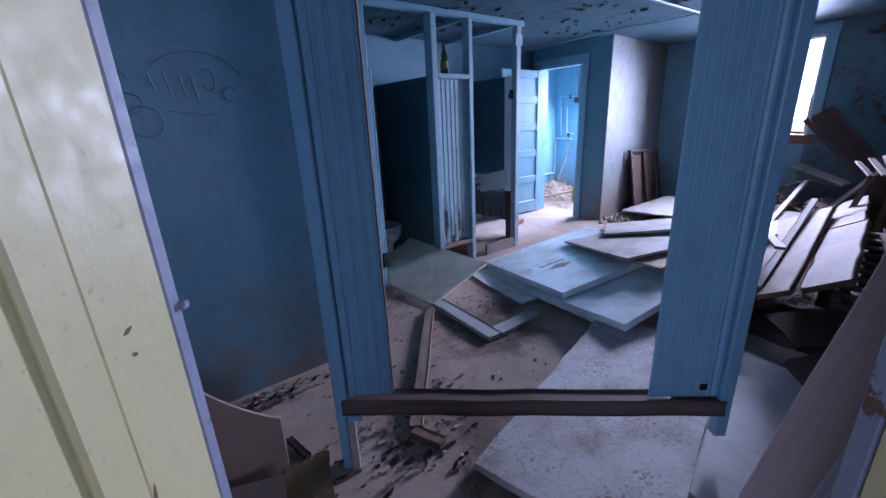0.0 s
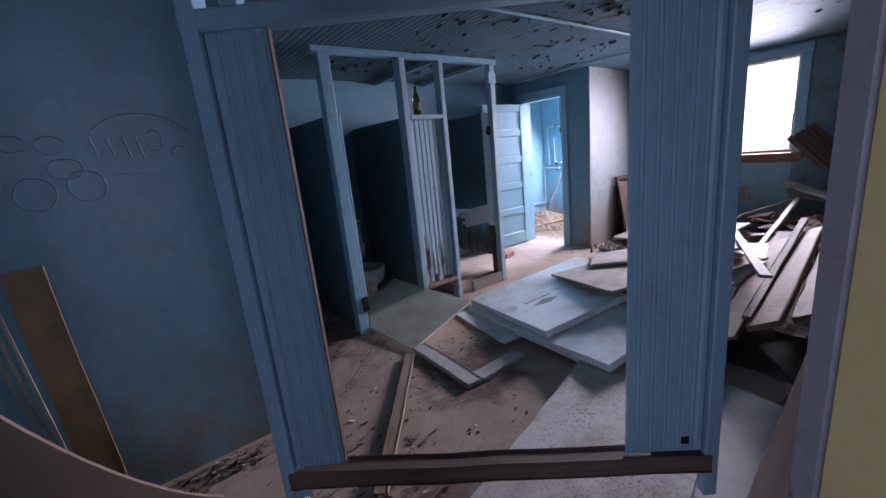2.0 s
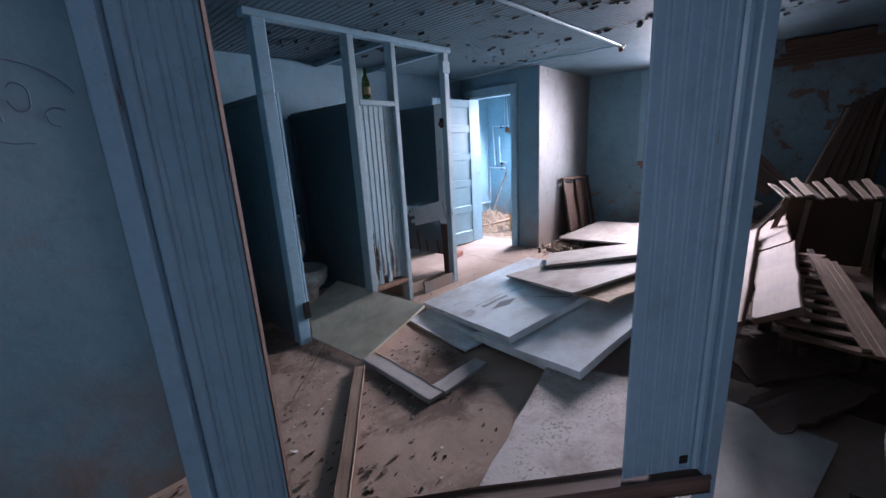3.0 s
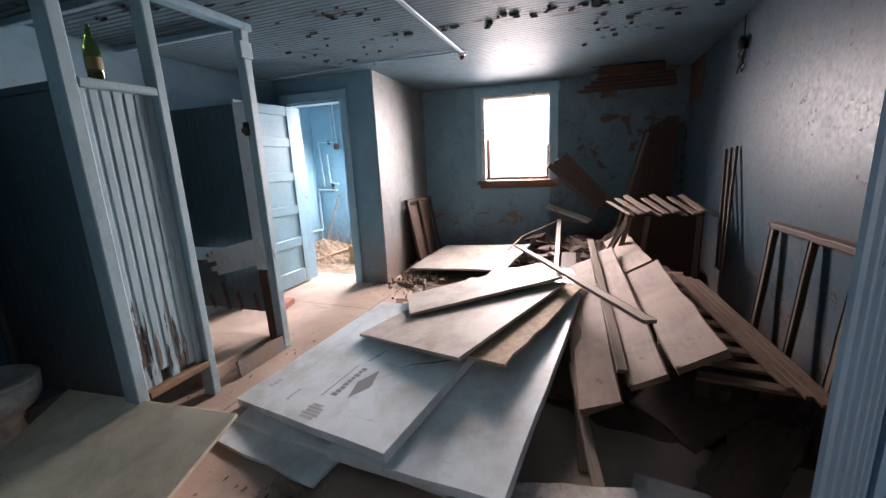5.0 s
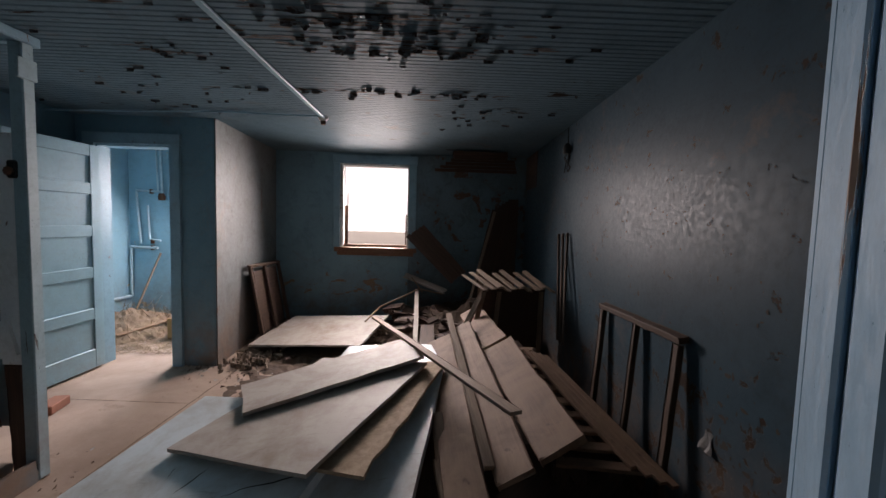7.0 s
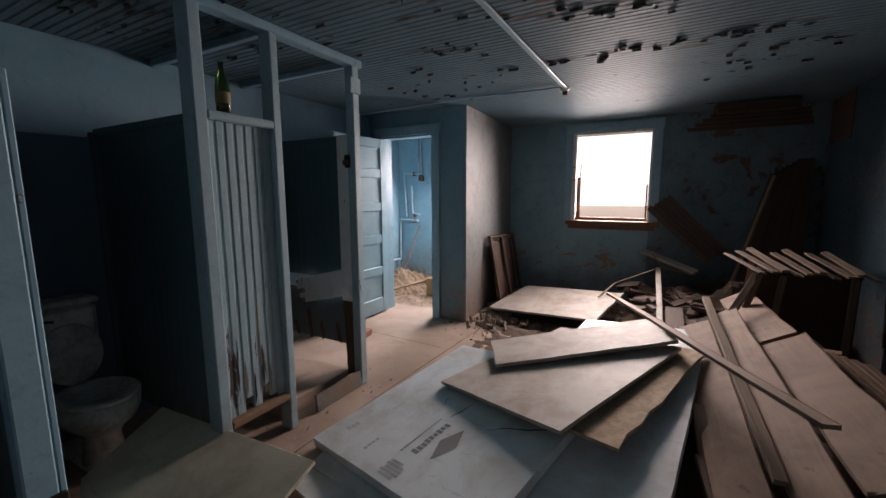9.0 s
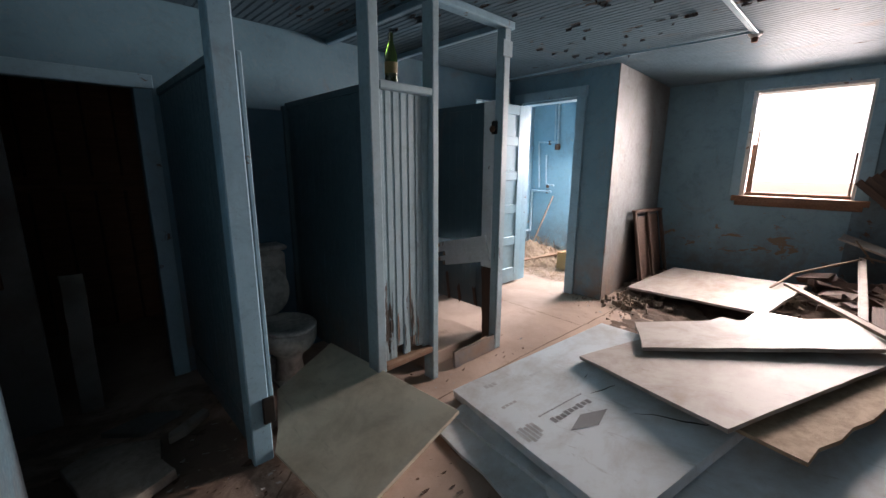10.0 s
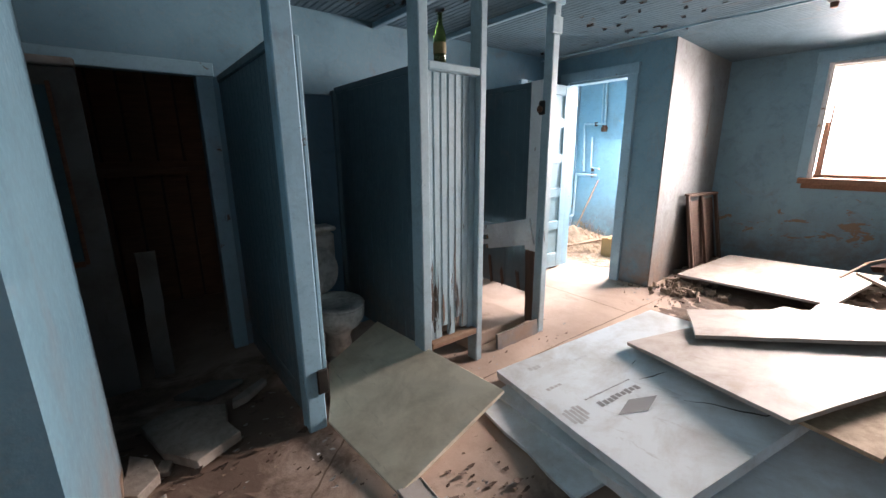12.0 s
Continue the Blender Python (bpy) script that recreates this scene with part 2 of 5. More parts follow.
def floor_material():
    """Dusty concrete: pink-tan dust, stains, and dark earth trodden in round the stalls and the screen."""
    m, nt, b = nodes_of("dusty_concrete_floor")
    col = mix(nt, ramp(nt, noise_tex(nt, 1.3, 8, 0.7, distortion=0.4), [(0.38, 0.0), (0.68, 1.0)]), (0.43, 0.32, 0.255), (0.28, 0.195, 0.15))
    geo = nt.nodes.new("ShaderNodeNewGeometry")
    dirt = None
    for c, r in (((1.25, 3.25, 0), 1.15), ((1.9, 1.9, 0), 0.55), ((1.2, 1.0, 0), 0.6), ((5.5, 2.3, 0), 0.9)):
        d = nt.nodes.new("ShaderNodeVectorMath")
        d.operation = "DISTANCE"
        nt.links.new(geo.outputs["Position"], d.inputs[0])
        d.inputs[1].default_value = c
        mr = nt.nodes.new("ShaderNodeMapRange")
        mr.inputs["From Min"].default_value, mr.inputs["From Max"].default_value, mr.inputs["To Min"].default_value, mr.inputs["To Max"].default_value = 0.2 * r, r, 0.34, 0.0
        nt.links.new(d.outputs["Value"], mr.inputs["Value"])
        dirt = mr.outputs[0] if dirt is None else times(nt, dirt, mr.outputs[0], "MAXIMUM")
    earth = ramp(nt, times(nt, noise_tex(nt, 3.2, 9, 0.72, distortion=0.5), dirt, "ADD"), [(0.60, 0.0), (0.78, 1.0)])
    col = mix(nt, times(nt, earth, 0.85), col, (0.115, 0.068, 0.048))
    grit = noise_tex(nt, 70, 4, 0.75)
    col = mix(nt, ramp(nt, grit, [(0.62, 0.0), (0.70, 0.7)]), col, (0.16, 0.105, 0.08))
    nt.links.new(col, b.inputs["Base Color"])
    b.inputs["Roughness"].default_value = 0.75
    first = bump(nt, b, grit, 0.35, 0.003)
    bump(nt, b, noise_tex(nt, 7, 7, 0.65), 0.25, 0.02, first)
    return m


M_FLOOR = floor_material()
M_PORCELAIN = plain("dirty_porcelain", (0.72, 0.70, 0.66), 0.25, amount=0.6)
M_PIPE = plain("blue_painted_pipe", (0.42, 0.56, 0.62), 0.4, 0.0)
M_RUST = plain("rusty_iron", (0.14, 0.07, 0.045), 0.75, 0.4)
M_DARK = plain("dark_metal", (0.03, 0.03, 0.03), 0.5, 0.7)
M_BRICK = plain("red_brick", (0.36, 0.15, 0.10), 0.85)
M_DEBRIS = plain("brown_litter", (0.15, 0.10, 0.07), 0.9)
M_FLAKE = plain("paint_flake", (0.34, 0.32, 0.30), 0.7)
M_INK = plain("grey_print", (0.24, 0.25, 0.26), 0.7, amount=0.1)
M_SCRIBBLE = plain("faded_marker", (0.075, 0.135, 0.195), 0.5, amount=0.1)
M_GRASS = plain("dry_straw", (0.24, 0.165, 0.10), 0.9)
M_OUT = plain("pale_dry_ground", (0.55, 0.48, 0.40), 0.95)
M_GLASS, _nt, _b = nodes_of("green_bottle_glass")
_b.inputs["Base Color"].default_value = (0.06, 0.12, 0.025, 1)
_b.inputs["Roughness"].default_value, _b.inputs["Transmission Weight"].default_value, _b.inputs["IOR"].default_value = 0.08, 0.85, 1.5


# ---- geometry helpers ----
def add_box(bm, lo, hi, m=None):
    v = [bm.verts.new((x, y, z)) for x in (lo[0], hi[0]) for y in (lo[1], hi[1]) for z in (lo[2], hi[2])]
    for f in ((0, 1, 3, 2), (4, 6, 7, 5), (0, 4, 5, 1), (2, 3, 7, 6), (0, 2, 6, 4), (1, 5, 7, 3)):
        bm.faces.new([v[i] for i in f])
    if m is not None:
        bmesh.ops.transform(bm, matrix=m, verts=v)
    return v


def box_bm(lo, hi, bevel=0.0, m=None):
    bm = bmesh.new()
    add_box(bm, lo, hi, m)
    if bevel:
        bmesh.ops.bevel(bm, geom=list(bm.edges), offset=bevel, segments=1, affect="EDGES")
    return bm


def mesh_of(name, bm, material, smooth=False):
    me = bpy.data.meshes.new(name)
    bmesh.ops.recalc_face_normals(bm, faces=list(bm.faces))
    bm.to_mesh(me)
    bm.free()
    me.materials.append(material)
    if smooth:
        for p in me.polygons:
            p.use_smooth = True
    return me


def part(name, bm, material, parent, label="", smooth=False):
    ob = new(name, mesh_of(name, bm, material, smooth))
    ob.parent = parent
    if parent is not None:
        ob.matrix_parent_inverse = parent.matrix_basis.inverted()
    return tagged(ob, label) if label else ob


def thing(name, label, category, at=(0, 0, 0), group="", kind=""):
    ob = new(name)
    ob.empty_display_size = 0.1
    ob.matrix_basis = Matrix.Translation(at)
    return tagged(ob, label, category, group, kind)


def single(name, bm, material, label, category, group="", kind="", smooth=False):
    return tagged(new(name, mesh_of(name, bm, material, smooth)), label, category, group, kind)


def structure(name, bm, material, label, category, parent=None):
    return tagged(new(name, mesh_of(name, bm, material)), label, category, kind="structure")


def frame_of(a, along, side):
    """Matrix at a whose x goes along, y towards side, z up from both."""
    x = Vector(along).normalized()
    z = x.cross(Vector(side)).normalized()
    y = z.cross(x)
    return Matrix.Translation(a) @ Matrix((x, y, z)).transposed().to_4x4()


def board_bm(length, width, thick, rough=0.0, seed=0, nx=10, ny=5, bow=0.0, bevel=0.004):
    """A sheet on z 0 to -thick, its corner at the origin; rough: how ragged its rim is."""
    rnd = random.Random(seed)
    bm = bmesh.new()
    top = {}
    low = {}
    for i in range(nx + 1):
        for j in range(ny + 1):
            x, y = length * i / nx, width * j / ny
            rim = i in (0, nx) or j in (0, ny)
            dx = rnd.uniform(-rough, rough) if rim and 0 < j < ny else 0
            dy = rnd.uniform(-rough, rough) if rim and 0 < i < nx else 0
            z = bow * (math.sin(math.pi * i / nx)) + rnd.uniform(-1, 1) * 0.0006
            top[i, j] = bm.verts.new((x + dx, y + dy, z))
            low[i, j] = bm.verts.new((x + dx, y + dy, z - thick))
    for i in range(nx):
        for j in range(ny):
            bm.faces.new((top[i, j], top[i + 1, j], top[i + 1, j + 1], top[i, j + 1]))
            bm.faces.new((low[i, j], low[i, j + 1], low[i + 1, j + 1], low[i + 1, j]))
    for i in range(nx):
        bm.faces.new((top[i + 1, 0], top[i, 0], low[i, 0], low[i + 1, 0]))
        bm.faces.new((top[i, ny], top[i + 1, ny], low[i + 1, ny], low[i, ny]))
    for j in range(ny):
        bm.faces.new((top[0, j], top[0, j + 1], low[0, j + 1], low[0, j]))
        bm.faces.new((top[nx, j + 1], top[nx, j], low[nx, j], low[nx, j + 1]))
    if bevel:
        rim = [e for e in bm.edges if len(e.link_faces) == 2 and e.calc_face_angle(0) > 1.0]
        bmesh.ops.bevel(bm, geom=rim, offset=bevel, segments=1, affect="EDGES")
    return bm


def laid_board(name, a, b, d, thick, material, label, category, rough=0.0, seed=0, bow=0.0, group="", nx=10, ny=5):
    """A board whose upper face has corner a and sides a-b and a-d."""
    a, b, d = Vector(a), Vector(b), Vector(d)
    bm = board_bm((b - a).length, (d - a).length, thick, rough, seed, nx, ny, bow)
    ob = single(name, bm, material, label, category, group)
    m = frame_of(a, b - a, d - a)
    if m.col[2][2] < 0:
        ob.data.transform(Matrix.Scale(-1, 4, (0, 0, 1)))
        ob.data.flip_normals()
    ob.matrix_basis = m
    return ob


def stick_bm(length, w, h, seed=0, taper=0.0, ragged=0.0, n=8):
    """A length of wood along x from the origin, centred on y and z, slightly crooked, with broken ends if ragged."""
    rnd = random.Random(seed)
    bm = bmesh.new()
    rings = []
    wob = [(rnd.uniform(-1, 1), rnd.uniform(-1, 1)) for _ in range(n + 1)]
    c = min(w, h) * 0.12
    for i in range(n + 1):
        k = i / n
        f = 1 - taper * k
        ox, oz = wob[i][0] * w * 0.03, wob[i][1] * h * 0.05
        ring = []
        for sy, sz in ((-1, -1), (1, -1), (1, 1), (-1, 1)):
            for q in (0, 1):
                yy = sy * (w / 2 * f - (c if (q == 0) == (sy * sz > 0) else 0))
                zz = sz * (h / 2 * f - (0 if (q == 0) == (sy * sz > 0) else c))
                e = rnd.uniform(-ragged, ragged) if i in (0, n) else 0
                ring.append(bm.verts.new((length * k + e, yy + ox, zz + oz)))
        rings.append(ring)
    for a, b in zip(rings, rings[1:]):
        for j in range(8):
            bm.faces.new((a[j], a[(j + 1) % 8], b[(j + 1) % 8], b[j]))
    bm.faces.new(rings[0][::-1])
    bm.faces.new(rings[-1])
    return bm


def stick_matrix(p, q, flat=(0, 0, 1)):
    p, q = Vector(p), Vector(q)
    x = (q - p).normalized()
    z = Vector(flat)
    z = (z - x * z.dot(x)).normalized()
    y = z.cross(x)
    return Matrix.Translation(p) @ Matrix((x, y, z)).transposed().to_4x4()


def plank(name, p, q, w, h, material, label, category, flat=(0, 0, 1), seed=0, ragged=0.0, group=""):
    ob = single(name, stick_bm((Vector(q) - Vector(p)).length, w, h, seed, 0, ragged), material, label, category, group)
    ob.matrix_basis = stick_matrix(p, q, flat)
    return ob


def rod(name, p, q, w, h, material, parent, flat=(0, 0, 1), seed=0, ragged=0.0, label=""):
    bm = stick_bm((Vector(q) - Vector(p)).length, w, h, seed, 0, ragged)
    ob = part(name, bm, material, parent, label)
    ob.matrix_parent_inverse = parent.matrix_basis.inverted()
    ob.matrix_basis = stick_matrix(p, q, flat)
    return ob


def tube_bm(points, radius, sides=10, bm=None):
    bm = bm or bmesh.new()
    pts = [Vector(p) for p in points]
    rings = []
    for i, p in enumerate(pts):
        d = (pts[min(i + 1, len(pts) - 1)] - pts[max(i - 1, 0)]).normalized()
        a = d.cross(Vector((0.31, 0.47, 0.83))).normalized()
        b = d.cross(a)
        rings.append([bm.verts.new(p + radius * (math.cos(2 * math.pi * k / sides) * a + math.sin(2 * math.pi * k / sides) * b)) for k in range(sides)])
    for r0, r1 in zip(rings, rings[1:]):
        off = min(range(sides), key=lambda o: (r1[o].co - r0[0].co).length)
        for k in range(sides):
            bm.faces.new((r0[k], r0[(k + 1) % sides], r1[(k + 1 + off) % sides], r1[(k + off) % sides]))
    bm.faces.new(rings[0][::-1])
    bm.faces.new(rings[-1])
    return bm


def lathe_bm(profile, steps=20, sx=1.0, sy=1.0, closed=False):
    bm = bmesh.new()
    rings = [[bm.verts.new((r * sx * math.cos(2 * math.pi * k / steps), r * sy * math.sin(2 * math.pi * k / steps), z)) for k in range(steps)] for r, z in profile]
    for a, b in zip(rings, rings[1:]):
        for k in range(steps):
            bm.faces.new((a[k], a[(k + 1) % steps], b[(k + 1) % steps], b[k]))
    bm.faces.new(rings[0][::-1])
    bm.faces.new(rings[-1])
    return bm


# ---- the place ----
H = 2.29                                    # ceiling
XW, XD, YB, YR, YC = 6.715, 5.07, 4.22, -0.12, 2.99
NX, NY = 0.617, 0.787                       # the cut corner faces this way
UX, UY = 0.787, -0.617


def diag(s, d, z):
    return (NX * d + UX * s, NY * d + UY * s, z)


def diag_box(bm, s0, s1, d0, d1, z0, z1):
    m = Matrix(((UX, NX, 0, 0), (UY, NY, 0, 0), (0, 0, 1, 0), (0, 0, 0, 1)))
    return add_box(bm, (s0, d0, z0), (s1, d1, z1), m)


bm = bmesh.new()
add_box(bm, (-2.6, -2.6, -0.12), (6.95, 5.9, 0.0))
structure("floor", bm, M_FLOOR, "bare dusty pinkish concrete floor with stains and litter", "floor")

bm = bmesh.new()                            # window wall, opening y 1.31..2.23, z 1.0..2.15
add_box(bm, (XW, YR - 0.32, 0), (XW + 0.2, 1.31, H))
structure("wall_east_corner", bm, M_WALL_BARE, "blue plaster wall peeling to brown in the corner", "wall")
bm = bmesh.new()
add_box(bm, (XW, 2.23, 0), (XW + 0.2, YC + 0.18, H))
add_box(bm, (XW, 1.31, 0), (XW + 0.2, 2.23, 1.0))
add_box(bm, (XW, 1.31, 2.15), (XW + 0.2, 2.23, H))
structure("wall_east", bm, M_WALL_STAIN, "blue plaster wall with brown stains under the window", "wall")

bm = bmesh.new()
for k in range(2):
    ring = ((XD + 0.006, YC - 0.012), (XD + 0.12, YC - 0.006), (XD + 0.12, YC - 0.001), (XD + 0.006, YC - 0.001)) if k else ((XD + 0.12, YC - 0.006), (XW, YC + 0.08), (XW, YC + 0.18), (XD + 0.12, YC + 0.11))
    low, top = ([bm.verts.new((x, y, z)) for x, y in ring] for z in (0, H))
    bm.faces.new(low[::-1])
    bm.faces.new(top)
    for i in range(4):
        bm.faces.new((low[i], low[(i + 1) % 4], top[(i + 1) % 4], top[i]))
structure("wall_alcove", bm, M_CHASE, "stained grey-brown plaster side wall of the alcove", "wall")

bm = bmesh.new()                            # doorway y 3.38..4.03, z 0..2.03
add_box(bm, (XD, YC, 0), (XD + 0.12, 3.38, H))
add_box(bm, (XD, 4.03, 0), (XD + 0.12, YB, H))
add_box(bm, (XD, 3.38, 2.03), (XD + 0.12, 4.03, H))
structure("wall_doorway", bm, M_WALL, "blue painted wall with an open doorway", "wall")

def south(x):
    """Where the room face of the south wall stands: it runs slightly out of square."""
    return YR - 0.026 * max(0.0, x - 1.8)


def prism(bm, corners, z0, z1):
    low = [bm.verts.new((x, y, z0)) for x, y in corners]
    top = [bm.verts.new((x, y, z1)) for x, y in corners]
    n = len(corners)
    bm.faces.new(low[::-1])
    bm.faces.new(top)
    for i in range(n):
        bm.faces.new((low[i], low[(i + 1) % n], top[(i + 1) % n], top[i]))


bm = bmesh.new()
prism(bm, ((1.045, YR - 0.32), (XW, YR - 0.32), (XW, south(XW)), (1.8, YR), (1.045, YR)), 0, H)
structure("wall_south", bm, M_WALL_SHINY_SHADED, "glossy grey-blue lumpy plaster wall with chips, shade in its colour", "wall")

bm = bmesh.new()                            # back wall with a dark doorway x 0.95..1.56
add_box(bm, (1.56, YB, 0), (XD + 0.12, YB + 0.12, H))
add_box(bm, (0.95, YB, 1.80), (1.56, YB + 0.12, H))
add_box(bm, (-0.7, YB, 0), (0.95, YB + 0.12, H))
structure("wall_north", bm, M_WALL, "blue painted back wall behind the toilet stalls", "wall")

bm = bmesh.new()                            # closet block whose front carries the scribble
add_box(bm, (-0.7, 2.25, 0), (0.93, 3.22, H))
structure("wall_closet", bm, M_WALL, "dark blue plaster wall with faded marker scribbles", "wall")

bm = bmesh.new()
add_box(bm, (-0.82, 1.2, 0), (-0.7, 4.34, H))
structure("wall_west", bm, M_WALL, "plain blue end wall of the nook", "wall")

S0, S1 = -0.29, 0.603
bm = bmesh.new()
diag_box(bm, -1.5, S0, 0.40, 0.55, 0, H)
diag_box(bm, S1, 0.96, 0.40, 0.55, 0, H)
diag_box(bm, S0, S1, 0.40, 0.55, 2.06, H)
structure("wall_entry", bm, M_WALL, "wall across the corner with the entry doorway", "wall")

# unseen hall walls; the two window openings are added for the fill lamps
bm = bmesh.new()
add_box(bm, (-2.7, -2.6, 0), (-2.6, -1.28, H))
add_box(bm, (-2.7, -0.12, 0), (-2.6, 1.6, H))
add_box(bm, (-2.7, -1.28, 0), (-2.6, -0.12, 0.95))
add_box(bm, (-2.7, -1.28, 2.15), (-2.6, -0.12, H))
add_box(bm, (-2.6, 1.5, 0), (-0.82, 1.6, H))
add_box(bm, (1.2, -2.6, 0), (1.3, -0.32, H))
add_box(bm, (-2.6, -2.6, 0), (0.0, -2.5, H))
add_box(bm, (1.16, -2.6, 0), (1.2, -2.5, H))
add_box(bm, (0.0, -2.6, 0), (1.16, -2.5, 0.95))
add_box(bm, (0.0, -2.6, 2.15), (1.16, -2.5, H))
structure("wall_hall", bm, M_YELLOW, "pale yellow painted hall wall", "wall")

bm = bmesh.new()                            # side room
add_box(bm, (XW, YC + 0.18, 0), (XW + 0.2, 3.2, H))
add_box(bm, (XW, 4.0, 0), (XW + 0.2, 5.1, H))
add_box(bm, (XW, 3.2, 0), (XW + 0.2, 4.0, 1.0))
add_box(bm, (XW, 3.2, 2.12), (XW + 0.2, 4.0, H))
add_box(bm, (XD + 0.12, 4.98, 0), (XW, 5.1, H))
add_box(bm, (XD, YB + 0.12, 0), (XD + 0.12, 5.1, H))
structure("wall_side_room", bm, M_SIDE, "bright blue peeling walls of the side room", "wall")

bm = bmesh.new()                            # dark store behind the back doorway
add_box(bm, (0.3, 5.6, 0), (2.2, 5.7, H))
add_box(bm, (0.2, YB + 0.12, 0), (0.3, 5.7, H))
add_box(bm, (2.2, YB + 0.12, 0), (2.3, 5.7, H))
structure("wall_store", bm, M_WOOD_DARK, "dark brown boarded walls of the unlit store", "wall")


def ceiling_mesh():
    """Beaded boards along y, 8 cm wide, each with a groove and a bead."""
    bm = bmesh.new()
    prof = ((0.0, 0.0035), (0.003, 0.0), (0.037, 0.0), (0.0395, 0.0022), (0.042, 0.0), (0.0445, 0.0))
    y0, y1 = -2.7, 5.9
    x = -2.7
    last = None
    while x < 7.0:
        for px, pz in prof:
            v = (bm.verts.new((x + px, y0, H + pz)), bm.verts.new((x + px, y1, H + pz)))
            if last:
                bm.faces.new((last[0], last[1], v[1], v[0]))
            last = v
        x += 0.048
    add_box(bm, (-2.7, y0, H + 0.012), (7.0, y1, H + 0.08))
    return bm


structure("ceiling", ceiling_mesh(), M_CEIL, "blue beaded-board ceiling with dark patches of peeling paint", "ceiling")

# ---- trims ----
bm = bmesh.new()                            # casing of the doorway
for lo, hi in (((XD - 0.034, 3.285, 0), (XD, 3.375, 2.035)), ((XD - 0.034, 4.035, 0), (XD, 4.12, 2.035)), ((XD - 0.04, 3.275, 2.035), (XD, 4.13, 2.13))):
    add_box(bm, lo, hi)
for lo, hi in (((XD - 0.01, 3.375, 0), (XD + 0.13, 3.39, 2.03)), ((XD - 0.01, 4.02, 0), (XD + 0.13, 4.035, 2.03)), ((XD - 0.01, 3.39, 2.015), (XD + 0.13, 4.02, 2.035))):
    add_box(bm, lo, hi)
structure("door_casing", bm, M_TRIM, "blue painted wooden door casing", "trim")

window = thing("window_1", "open window hole with bare frame and brown sill", "window", (XW, 1.78, 1.05), kind="structure")
M_WINWHITE = painted("chalky_white_paint", (0.62, 0.62, 0.60), (0.50, 0.50, 0.49), (0.25, 0.15, 0.10), peel=0.62, rough=0.6, peel_scale=8)
for nm, lo, hi, mt in (("window_casing", (XW - 0.02, 1.215, 1.045), (XW, 1.312, 2.155), M_TRIM), ("window_casing", (XW - 0.02, 2.228, 1.045), (XW, 2.315, 2.155), M_TRIM),
                       ("window_casing", (XW - 0.024, 1.205, 2.155), (XW, 2.325, 2.262), M_TRIM), ("window_sill", (XW - 0.06, 1.20, 0.985), (XW + 0.15, 2.29, 1.043), M_SILL),
                       ("apron", (XW - 0.02, 1.24, 0.935), (XW, 2.26, 0.985), M_SILL), ("stop_bead", (XW + 0.004, 2.185, 1.043), (XW + 0.03, 2.20, 2.125), M_WINWHITE),
                       ("window_jamb", (XW - 0.006, 1.31, 1.043), (XW + 0.19, 1.335, 2.15), M_WINWHITE), ("window_jamb", (XW - 0.006, 2.20, 1.043), (XW + 0.19, 2.23, 2.15), M_WINWHITE),
                       ("window_head", (XW - 0.006, 1.335, 2.125), (XW + 0.19, 2.20, 2.152), M_WINWHITE), ("sash_rail", (XW + 0.09, 1.335, 1.043), (XW + 0.13, 2.20, 1.078), M_SILL),
                       ("sash_stile", (XW + 0.10, 2.15, 1.078), (XW + 0.13, 2.19, 1.60), M_SILL), ("sash_stile", (XW + 0.08, 2.135, 1.078), (XW + 0.10, 2.15, 1.77), M_RUSTFRAME),
                       ("sash_stile", (XW + 0.10, 1.345, 1.078), (XW + 0.13, 1.365, 1.50), M_RUSTFRAME)):
    part(nm, box_bm(lo, hi, 0.004), mt, window)

# batten, cable and lamp holder on the ceiling
bm = box_bm((1.3, 1.935, H - 0.016), (4.86, 1.972, H - 0.001), 0.004)
structure("ceiling_batten", bm, M_TRIM, "thin blue painted batten along the ceiling", "trim")
bm = tube_bm([(4.80, 1.96, H - 0.014), (4.77, 2.25, H - 0.022), (4.775, 2.6, H - 0.012), (4.775, 2.9, H - 0.014), (4.78, 3.5, H - 0.03), (4.79, YB - 0.002, H - 0.04)], 0.008, 8)
structure("ceiling_conduit", bm, M_TRIM, "blue painted cable strung along the ceiling", "trim")
holder = thing("lamp_holder", "small broken porcelain lamp holder on the ceiling", "lamp holder", (4.90, 1.96, H))
part("base", lathe_bm([(0.0, -0.03), (0.025, -0.03), (0.042, -0.012), (0.045, -0.0005), (0.0, -0.0005)], 16), M_WINWHITE, holder, smooth=True).location = (4.90, 1.96, H)
part("socket", lathe_bm([(0.0, -0.062), (0.016, -0.062), (0.02, -0.055), (0.022, -0.03), (0.0, -0.03)], 14), M_RUST, holder, "dark empty socket", smooth=True).location = (4.90, 1.96, H)


# ---- the entry screen ----
def screen_box(s0, s1, d0, d1, z0, z1, bevel=0.004):
    bm = bmesh.new()
    diag_box(bm, s0, s1, d0, d1, z0, z1)
    if bevel:
        bmesh.ops.bevel(bm, geom=list(bm.edges), offset=bevel, segments=1, affect="EDGES")
    return bm


